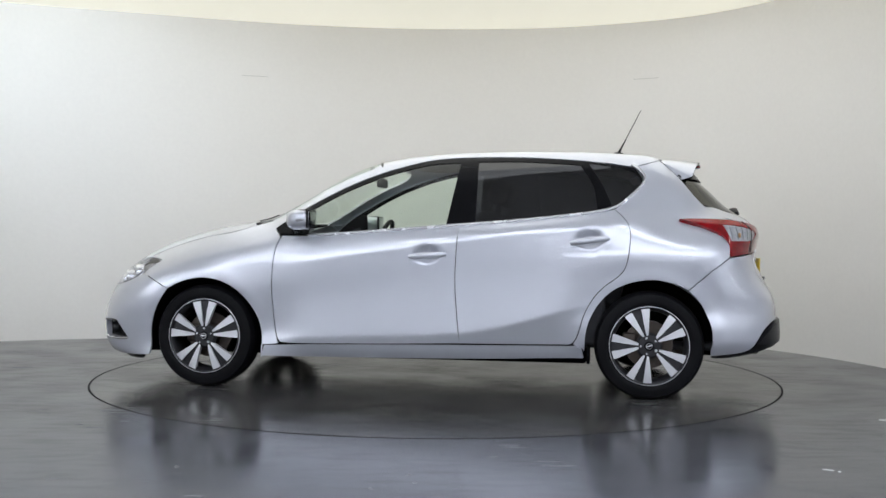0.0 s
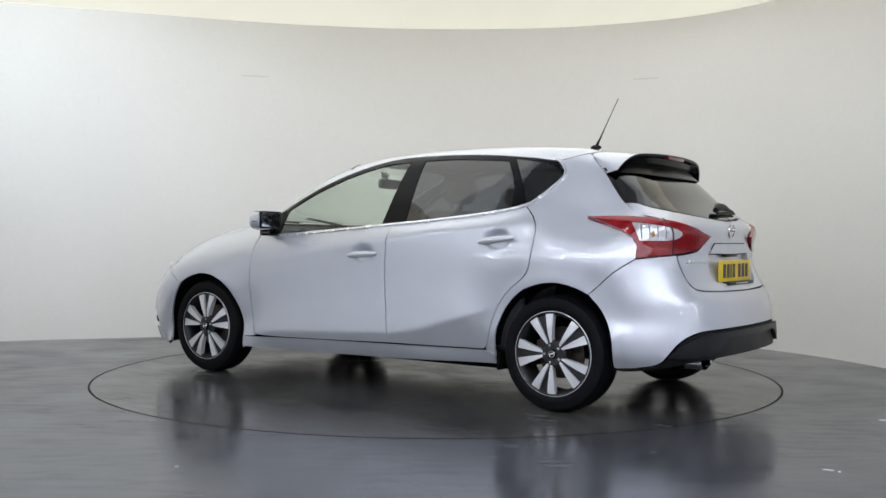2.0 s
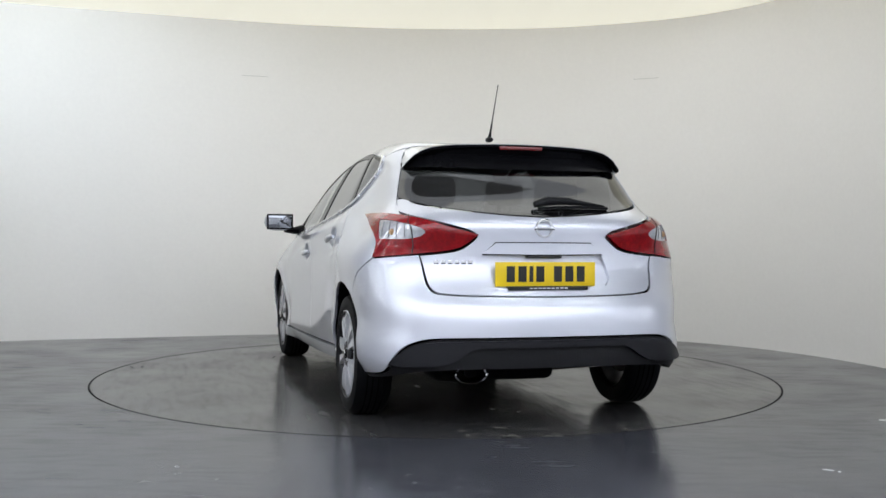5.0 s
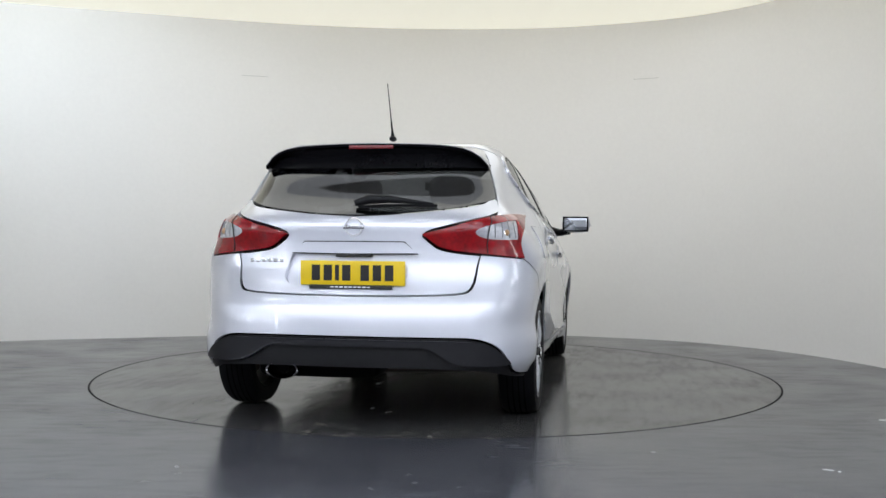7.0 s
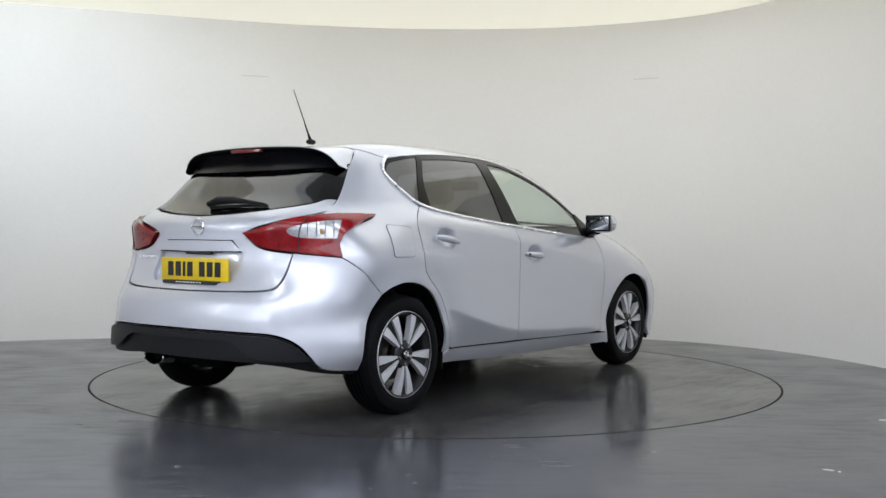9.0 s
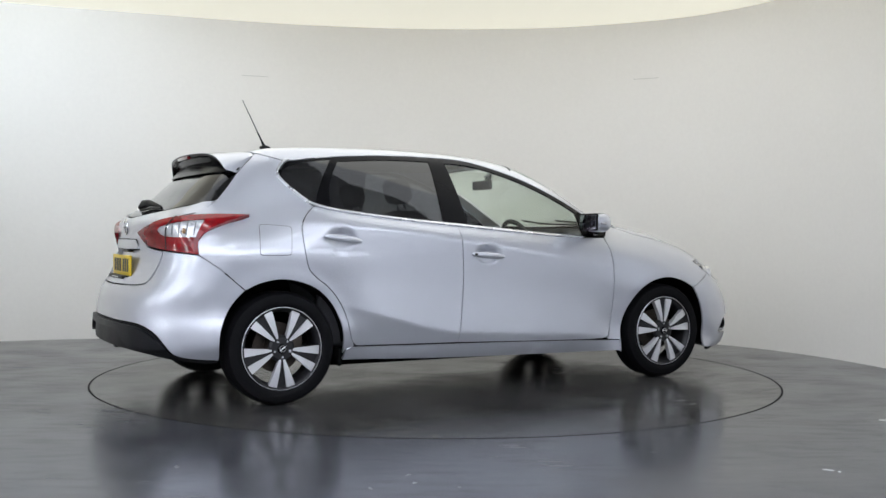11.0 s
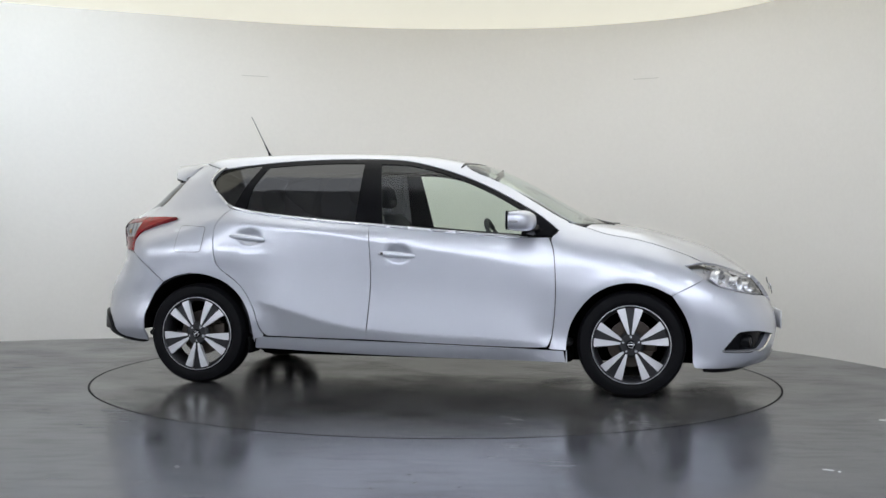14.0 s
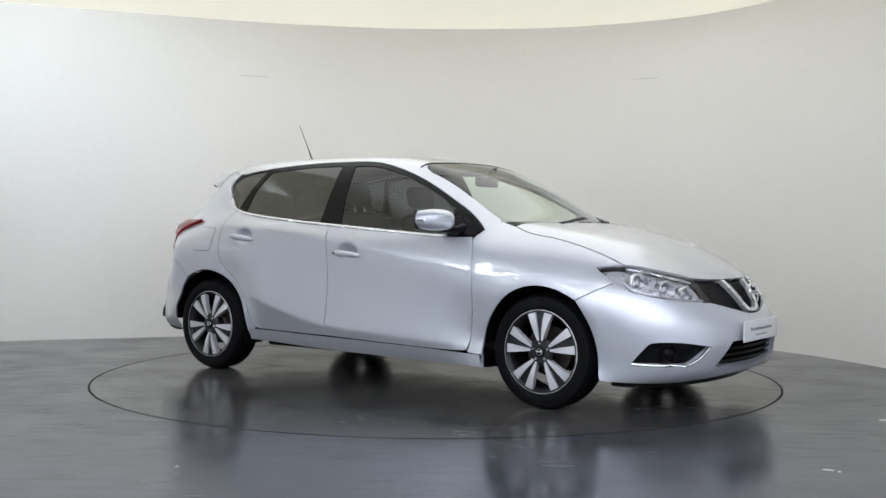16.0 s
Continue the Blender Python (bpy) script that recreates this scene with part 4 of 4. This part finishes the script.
for s in (1, -1):
    # door mirror: silver cap over a black base, an indicator strip, a mirror facing back
    mirror = new("door_mirror")
    mirror.parent = car
    bm = bmesh.new()
    pebble(bm, (0.705, 0.955, 1.037), (0.090, 0.104, 0.063), 2.7)
    for v in bm.verts:
        v.co.x = max(v.co.x, 0.640) - 0.25 * (v.co.y - 0.94) * (v.co.x > 0.66)
        v.co.z += 0.10 * (v.co.x - 0.70) * -0.6
    bmesh.ops.bisect_plane(bm, geom=bm.verts[:] + bm.edges[:] + bm.faces[:], plane_co=(0, 0, 1.006), plane_no=(-0.12, 0, 1), clear_outer=True)
    part("cap", flipped(bm, s), PAINT, mirror, "silver mirror cap")
    bm = bmesh.new()
    pebble(bm, (0.705, 0.953, 1.034), (0.087, 0.101, 0.061), 2.6)
    for v in bm.verts:
        v.co.x = max(v.co.x, 0.643) - 0.25 * (v.co.y - 0.94) * (v.co.x > 0.66)
    bmesh.ops.bisect_plane(bm, geom=bm.verts[:] + bm.edges[:] + bm.faces[:], plane_co=(0, 0, 1.006), plane_no=(-0.12, 0, 1), clear_inner=True)
    part("base", flipped(bm, s), PAINT_BLACK, mirror)
    bm = bmesh.new()
    tube(bm, [(0.74, 0.90, 0.99), (0.77, 0.84, 0.975), (0.78, 0.775, 0.985)], [0.030, 0.026, 0.034], 12)
    part("arm", flipped(bm, s), PAINT_BLACK, mirror)
    bm = bmesh.new()
    box(bm, 0.6325, 0.645, 0.862, 1.048, 0.982, 1.092, 0.005)
    part("bezel", flipped(bm, s), PAINT_BLACK, mirror)
    bm = bmesh.new()
    box(bm, 0.6295, 0.634, 0.874, 1.037, 0.993, 1.081, 0.001)
    part("glass", flipped(bm, s), MIRROR, mirror, "mirror glass in a black rim")
    bm = bmesh.new()
    tube(bm, [(0.655, 1.060, 1.030), (0.69, 1.0535, 1.030), (0.73, 1.034, 1.028), (0.765, 1.004, 1.026)], [0.006, 0.010, 0.010, 0.004], 10)
    part("indicator", flipped(bm, s), CLEAR_LENS, mirror, "clear indicator strip")
    bm = bmesh.new()
    pts = on_body("side", [(0.715, 0.95), (0.88, 0.945), (0.915, 0.978), (0.80, 1.062), (0.715, 1.10)], 0.008)
    low = on_body("side", [(0.715, 0.95), (0.88, 0.945), (0.915, 0.978), (0.80, 1.062), (0.715, 1.10)], -0.01)
    a, b = [bm.verts.new(q) for q in pts], [bm.verts.new(q) for q in low]
    bm.faces.new(a)
    for k in range(5):
        bm.faces.new((a[k], b[k], b[(k + 1) % 5], a[(k + 1) % 5]))
    bmesh.ops.recalc_face_normals(bm, faces=bm.faces)
    part("corner_plate", flipped(bm, s), PAINT_BLACK, mirror)

    # door handles
    for x0, z0, x1, z1 in ((-0.160, 0.834, 0.062, 0.818), (-1.118, 0.936, -0.892, 0.908)):
        bm = bmesh.new()
        path, rad = [], []
        for k in range(13):
            u = k / 12
            x, z = x0 + (x1 - x0) * u, z0 + (z1 - z0) * u
            y = PLAN(np.array([x]))[0] - 0.004 + 0.026 * math.sin(math.pi * min(max(u * 1.02, 0.02), 0.98)) ** 0.45
            path.append((x, y, z))
            rad.append(0.0195 * math.sin(math.pi * min(max(u, 0.03), 0.97)) ** 0.3)
        tube(bm, path, rad, 14)
        for v in bm.verts:
            c = PLAN(np.array([v.co.x]))[0]
            v.co.y = c + (v.co.y - c) * 0.8
        handle = part("door_handle", flipped(bm, s), PAINT, car)
        if s < 0 and x0 > -0.5:
            bm = bmesh.new()
            box(bm, x0 + 0.012, x0 + 0.028, -0.8925, -0.884, z0 - 0.008, z0 + 0.006, 0.002)
            part("lock_button", bm, INK, handle)

    # fog lamp, its bright edge, and the headlamp's inner parts
    fog_c = body_point("nose", s * 39.5, 0.335, -0.03)
    bm = bmesh.new()
    lathe(bm, [(0.0, 0.014), (0.024, 0.010), (0.034, 0.0), (0.040, 0.010), (0.043, 0.004), (0.043, -0.03)], 32, Matrix.Translation(fog_c) @ Matrix.Rotation(radians(-90 + s * 25), 4, "Z"))
    part("fog_lamp", bm, PAINT_BLACK, car, "round fog lamp")
    bm = bmesh.new()
    tube(bm, [body_point("nose", s * a, z, -0.004) for a, z in ((50, 0.284), (45, 0.279), (40, 0.277), (35.2, 0.279), (33, 0.288), (31, 0.310), (29, 0.338), (27.3, 0.364))], 0.0075, 8)
    part("fog_trim", bm, CHROME, car, "chrome edge strip")
    for k, (a, z, r) in enumerate(((47.0, 0.718, 0.058), (38.0, 0.688, 0.050), (30.8, 0.664, 0.042))):
        c = body_point("nose", s * a, z, -0.042)
        bm = bmesh.new()
        lathe(bm, [(0.0, 0.012), (r * 0.45, 0.006), (r * 0.62, -0.006), (r * 0.7, 0.004), (r * 1.0, 0.030), (r * 1.06, 0.026), (r * 1.05, -0.02)], 32, Matrix.Translation(c) @ Matrix.Rotation(radians(-90 + s * 24), 4, "Z"))
        part("reflector", bm, SATIN, car, "chrome headlamp reflector")
    bm = bmesh.new()
    tube(bm, [body_point("nose", s * a, z, -0.012) for a, z in ((52, 0.716), (49, 0.665), (43, 0.640), (36, 0.622), (29, 0.614), (25.5, 0.612))], 0.006, 8)
    part("lamp_strip", bm, CLEAR_LENS, car, "pale light strip")
    bm = bmesh.new()
    tube(bm, [body_point("nose", s * a, z, -0.014) for a, z in ((50, 0.782), (44, 0.768), (38, 0.748), (32, 0.728), (27, 0.706))], 0.007, 8)
    part("lamp_brow", bm, SATIN, car)
    # clear ribs and an amber bulb in the tail lamp
    for a in (43.5, 46.0, 48.5, 51.0):
        bm = bmesh.new()
        tube(bm, [body_point("tail", s * a, z, lamp_ridge(np.array([(a, z)]))[0] - 0.004) for z in (0.932, 0.955, 0.978, 0.997)], 0.003, 6)
        part("lens_rib", bm, GREY_INK, car)
    bm = bmesh.new()
    pebble(bm, body_point("tail", s * 47.5, 0.955, 0.010), (0.010, 0.016, 0.016), 2.2, 14, 8)
    part("amber_bulb", bm, AMBER, car)
    bm = bmesh.new()
    tube(bm, [body_point("tail", s * a, z, lamp_ridge(np.array([(a, z)]))[0] + 0.0012) for a, z in ((41.2, 0.858), (41.0, 0.90), (41.2, 0.95), (41.6, 0.981), (42.6, 1.0), (43.4, 1.030))], 0.0030, 6)
    part("lamp_joint", bm, INK, car)
    # wiper on the windscreen
    bm = bmesh.new()
    line = [(1.262, -0.42 if s > 0 else 0.02), (1.235, -0.30 if s > 0 else 0.20), (1.17, -0.12 if s > 0 else 0.33), (1.12, 0.10 if s > 0 else 0.42)]
    tube(bm, [body_point("top", x - (0.5 * y * y if s < 0 else 0.15 * y * y), y, 0.001) for x, y in line], [0.007, 0.006, 0.005, 0.003], 8)
    part("wiper_arm", bm, PLASTIC, car)
    bm = bmesh.new()
    tube(bm, [body_point("top", x - (0.5 * y * y if s < 0 else 0.15 * y * y) - 0.02, y, 0.002) for x, y in line], 0.004, 6)
    part("wiper_blade", bm, PLASTIC, car)
    # mud flap under the sill
    bm = bmesh.new()
    box(bm, -1.012, -0.992, s * 0.76 - 0.08, s * 0.76 + 0.08, 0.200, 0.30, 0.006)
    part("mud_flap", bm, LINER, car)


def badge(name, centre, out, r, label, backing=None):
    """A ring with a bar across it, facing along out."""
    m = Matrix.Translation(centre) @ Vector(out).to_track_quat("Y", "Z").to_matrix().to_4x4()
    bm = bmesh.new()
    lathe(bm, [(r * 0.74, 0.0), (r * 0.78, 0.006), (r * 0.94, 0.006), (r, 0.0)], 48)
    box(bm, -r * 1.12, r * 1.12, -0.001, 0.008, -r * 0.19, r * 0.19, 0.002)
    bmesh.ops.transform(bm, matrix=m, verts=bm.verts)
    ob = part(name, bm, CHROME, car, label)
    for k in range(6):
        bm = bmesh.new()
        x = r * (-0.75 + 0.3 * k)
        box(bm, x - r * 0.08, x + r * 0.08, 0.0082, 0.0095, -r * 0.09, r * 0.09, 0, m)
        part("badge_bar", bm, GREY_INK, ob)


badge("badge", body_point("tail", 0, 0.981, 0.001), (-1, 0, -0.05), 0.047, "round chrome badge with a bar across")
badge("badge", Vector((2.222, 0, 0.638)), (1, 0, 0.28), 0.058, "round chrome badge with a bar across")

# rear number plate: yellow, its signs as plain bars
plate = part("number_plate", (lambda b: (box(b, -2.050, -2.042, -0.260, 0.260, 0.700, 0.818, 0.003), b)[1])(bmesh.new()), YELLOW, car, "yellow rear number plate with black bars")
for k, y in enumerate((0.182, 0.122, 0.076, 0.030, -0.062, -0.122, -0.182)):
    bm = bmesh.new()
    w = 0.010 if k == 2 else 0.021
    box(bm, -2.0515, -2.0495, y - w, y + w, 0.722, 0.798, 0.0)
    part("plate_bar", bm, INK, plate)
bm = bmesh.new()
box(bm, -2.087, -2.050, -0.205, 0.205, 0.684, 0.702, 0.002)
strip = part("plate_holder", bm, INK, car, "black plate holder strip")
for k in range(9):
    bm = bmesh.new()
    y = -0.09 + 0.0225 * k
    box(bm, -2.0884, -2.0865, y - 0.008, y + 0.008, 0.690, 0.696, 0.0)
    part("plate_bar", bm, WHITE, strip)
# front plate: white card with grey bars
plate = part("show_plate", (lambda b: (box(b, 2.262, 2.270, -0.262, 0.262, 0.380, 0.494, 0.003), b)[1])(bmesh.new()), WHITE, car, "white show plate with grey bars")
for z, half, n in ((0.445, 0.155, 12), (0.412, 0.075, 9)):
    for k in range(n):
        bm = bmesh.new()
        y = -half + 2 * half * k / (n - 1)
        h = 0.008 if n == 12 else 0.0035
        box(bm, 2.2695, 2.2712, y - half / n * 0.7, y + half / n * 0.7, z - h, z + h * (1.3 if k in (0, 4, 9) else 0.7), 0.0)
        part("plate_bar", bm, GREY_INK, plate)
# model badge on the tailgate as plain raised bars
for k in range(6):
    bm = bmesh.new()
    c = body_point("tail", 34.6 - 1.95 * k, 0.815, 0.001)
    box(bm, -0.003, 0.003, -0.0115, 0.0115, -0.009, 0.009, 0.001, Matrix.Translation(c) @ Matrix.Rotation(radians(-20), 4, "Z"))
    part("badge_bar", bm, CHROME, car)

# aerial
bm = bmesh.new()
pebble(bm, (-1.175, 0, 1.490), (0.035, 0.020, 0.016), 2.2)
aerial = part("aerial_foot", bm, PLASTIC, car)
bm = bmesh.new()
tube(bm, [(-1.180, 0, 1.500), (-1.196, 0, 1.532), (-1.226, 0, 1.590)], [0.011, 0.006, 0.004], 10)
part("aerial_base", bm, PLASTIC, car)
bm = bmesh.new()
tube(bm, [(-1.224, 0, 1.588), (-1.321, 0, 1.779)], [0.0032, 0.0022], 8)
part("aerial_rod", bm, PLASTIC, car, "thin black aerial rod")

# rear wiper, high brake lamp, exhaust, towing cover, number lamp
bm = bmesh.new()
tube(bm, [body_point("tail", a, z, l) for a, z, l in ((1.5, 1.083, 0.02), (-4, 1.092, 0.032), (-12, 1.096, 0.03), (-20, 1.093, 0.02), (-28, 1.087, 0.012))], [0.016, 0.024, 0.020, 0.012, 0.006], 12)
wiper = part("rear_wiper", bm, PLASTIC, car, "black rear wiper")
bm = bmesh.new()
tube(bm, [body_point("tail", a, z, 0.006) for a, z in ((0, 1.076), (-10, 1.083), (-20, 1.085), (-29, 1.083))], 0.008, 6)
part("wiper_blade", bm, PLASTIC, wiper)
bm = bmesh.new()
box(bm, -1.694, -1.672, -0.118, 0.118, 1.389, 1.408, 0.004)
part("brake_lamp", bm, RED_DARK, car, "dark red high brake lamp")
bm = bmesh.new()
lathe(bm, [(0.040, -0.30), (0.040, -0.005), (0.043, 0.0), (0.046, -0.005), (0.046, -0.30)], 40, Matrix.Translation((-2.02, 0.365, 0.276)) @ Matrix.Diagonal((1, 1.8, 0.95, 1)) @ Matrix.Rotation(radians(90), 4, "Z"))
part("exhaust_tip", bm, CHROME, car, "chrome oval exhaust tip")
bm = bmesh.new()
tube(bm, [(-1.99, 0.365, 0.286), (-1.85, 0.36, 0.29), (-1.6, 0.30, 0.30)], 0.03, 12)
part("exhaust_pipe", bm, LINER, car)
bm = bmesh.new()
tube(bm, [(-1.55, 0.55, 0.27), (-1.5, 0.0, 0.24), (-1.55, -0.55, 0.27)], 0.035, 12)
part("rear_axle", bm, STEEL, car)
bm = bmesh.new()
box(bm, -2.030, -1.985, -0.09, 0.09, 0.836, 0.850, 0.004)
part("number_lamp", bm, INK, car)

# grille: lattice, bright V
lines = []
for k in range(-26, 27):
    for sl in (1, -1):
        line = []
        for i in range(15):
            z = 0.535 + 0.18 * i / 14
            a = k * 2.2 + sl * (z - 0.625) * 70
            if abs(a) < 25.2 and 0.537 + max(0, abs(a) - 5.5) / 17.7 * 0.064 < z < 0.708:
                line.append((a, z))
        if len(line) > 2:
            lines.append(line)
places = iter(on_body("nose", [q for line in lines for q in line], -0.016))
bm = bmesh.new()
for line in lines:
    tube(bm, [Vector(next(places)) for _ in line], 0.0022, 5)
part("grille_mesh", bm, HONEY, car, "black honeycomb grille mesh")
skin("grille_chevron", "nose", [(0, 0.552, 1), (4.0, 0.556), (8.4, 0.704, 1), (10.8, 0.706, 1), (5.8, 0.542), (0, 0.534, 1)], BRIGHT, car, both=True, mirror=False, lift=0.008, gap=0, edge=0.025, cell=0.012, label="bright V-shaped grille bar")
bm = bmesh.new()
for z in (0.275, 0.31, 0.345):
    tube(bm, [body_point("nose", a, z, -0.03) for a in np.linspace(-21, 21, 12)], 0.006, 6)
part("lower_slats", bm, HONEY, car)


# ---- cabin ----
for s in (1, -1):
    for x0, x1 in ((-0.22, 0.88), (-1.10, -0.25)):
        bm = bmesh.new()
        box(bm, x0, x1, s * 0.72 - 0.03, s * 0.72 + 0.03, 0.30, 0.93 if x0 > -0.5 else 0.99, 0.03)
        part("door_trim", bm, TRIM, car)
skin("headliner", "top", [(-1.45, 0.0, 1), (-1.45, 0.5), (-1.2, 0.58), (-0.2, 0.53), (0.2, 0.50), (0.24, 0.0, 1)], HEADLINER, car, both=True, mirror=False, lift=-0.035, edge=0, cell=0.05)
bm = bmesh.new()
box(bm, -1.75, 1.0, -0.70, 0.70, 0.28, 0.32, 0.02)
part("cabin_floor", bm, TRIM, car)
bm = bmesh.new()
box(bm, 0.62, 1.12, -0.70, 0.70, 0.60, 0.93, 0.06)
box(bm, 0.70, 1.16, -0.60, 0.60, 0.86, 0.955, 0.04)
part("dashboard", bm, TRIM, car)
bm = bmesh.new()
box(bm, -1.95, -1.15, -0.55, 0.55, 0.95, 0.975, 0.01)
part("parcel_shelf", bm, TRIM, car)


def seat(x, y, wide, headrests, high):
    ob = new("seat")
    ob.parent = car
    bm = bmesh.new()
    box(bm, x - 0.02, x + 0.50, y - wide, y + wide, 0.42, 0.60, 0.06)
    part("cushion", bm, CLOTH, ob)
    bm = bmesh.new()
    box(bm, -0.07, 0.07, y - wide, y + wide, 0.0, high, 0.055, Matrix.Translation((x, 0, 0.52)) @ Matrix.Rotation(radians(-16), 4, "Y"))
    part("backrest", bm, CLOTH, ob)
    for hy in headrests:
        m = Matrix.Translation((x, 0, 0.52)) @ Matrix.Rotation(radians(-16), 4, "Y")
        bm = bmesh.new()
        box(bm, -0.055, 0.055, hy - 0.125, hy + 0.125, high + 0.05, high + 0.215, 0.05, m)
        part("headrest", bm, CLOTH, ob)
        for py in (hy - 0.05, hy + 0.05):
            bm = bmesh.new()
            box(bm, -0.006, 0.006, py - 0.006, py + 0.006, high - 0.02, high + 0.07, 0.002, m)
            part("headrest_post", bm, SATIN, ob)


seat(-0.22, 0.36, 0.24, (0.36,), 0.60)
seat(-0.22, -0.36, 0.24, (-0.36,), 0.60)
seat(-1.10, 0.0, 0.62, (0.36, -0.36), 0.56)

wheel_m = Matrix.Translation((0.50, -0.36, 0.88)) @ Matrix.Rotation(radians(-24), 4, "Y") @ Matrix.Rotation(radians(90), 4, "Z")
steering = new("steering_wheel")
steering.parent = car
bm = bmesh.new()
tube(bm, [wheel_m @ Vector((0.18 * math.cos(2 * math.pi * k / 40), 0, 0.18 * math.sin(2 * math.pi * k / 40))) for k in range(41)], 0.016, 10)
part("rim", bm, TRIM, steering)
for a in (0, 180, 270):
    bm = bmesh.new()
    box(bm, 0.03, 0.175, -0.012, 0.012, -0.022, 0.022, 0.006, wheel_m @ Matrix.Rotation(radians(-a), 4, "Y"))
    part("spoke", bm, TRIM, steering)
bm = bmesh.new()
pebble(bm, (0, 0, 0), (0.07, 0.03, 0.06), 2.6, 20, 12)
bmesh.ops.transform(bm, matrix=wheel_m, verts=bm.verts)
part("hub", bm, TRIM, steering)
bm = bmesh.new()
tube(bm, [(0.50, -0.36, 0.88), (0.75, -0.36, 0.77)], 0.045, 12)
part("steering_column", bm, TRIM, car)
bm = bmesh.new()
box(bm, 0.40, 0.43, -0.12, 0.12, 1.27, 1.335, 0.012)
mirror_in = part("cabin_mirror", bm, TRIM, car)
bm = bmesh.new()
tube(bm, [(0.43, 0, 1.31), (0.47, 0, 1.36), (0.46, 0, 1.375)], [0.012, 0.02, 0.035], 10)
part("stalk", bm, TRIM, mirror_in)


# ---- movement: the turntable carries the car round at a steady 13 degrees a second ----
def heading(t):
    return 170.76 - 12.985 * t


def motions():
    steps = [i * 0.5 for i in range(33)]
    walk(car, [(t, pose(0, 0, 0, 0, 0, heading(t)) @ pose(-0.038, 0.042, 0)) for t in steps])
    walk(turntable, [(t, pose(0, 0, 0, 0, 0, heading(t))) for t in steps])


motions()
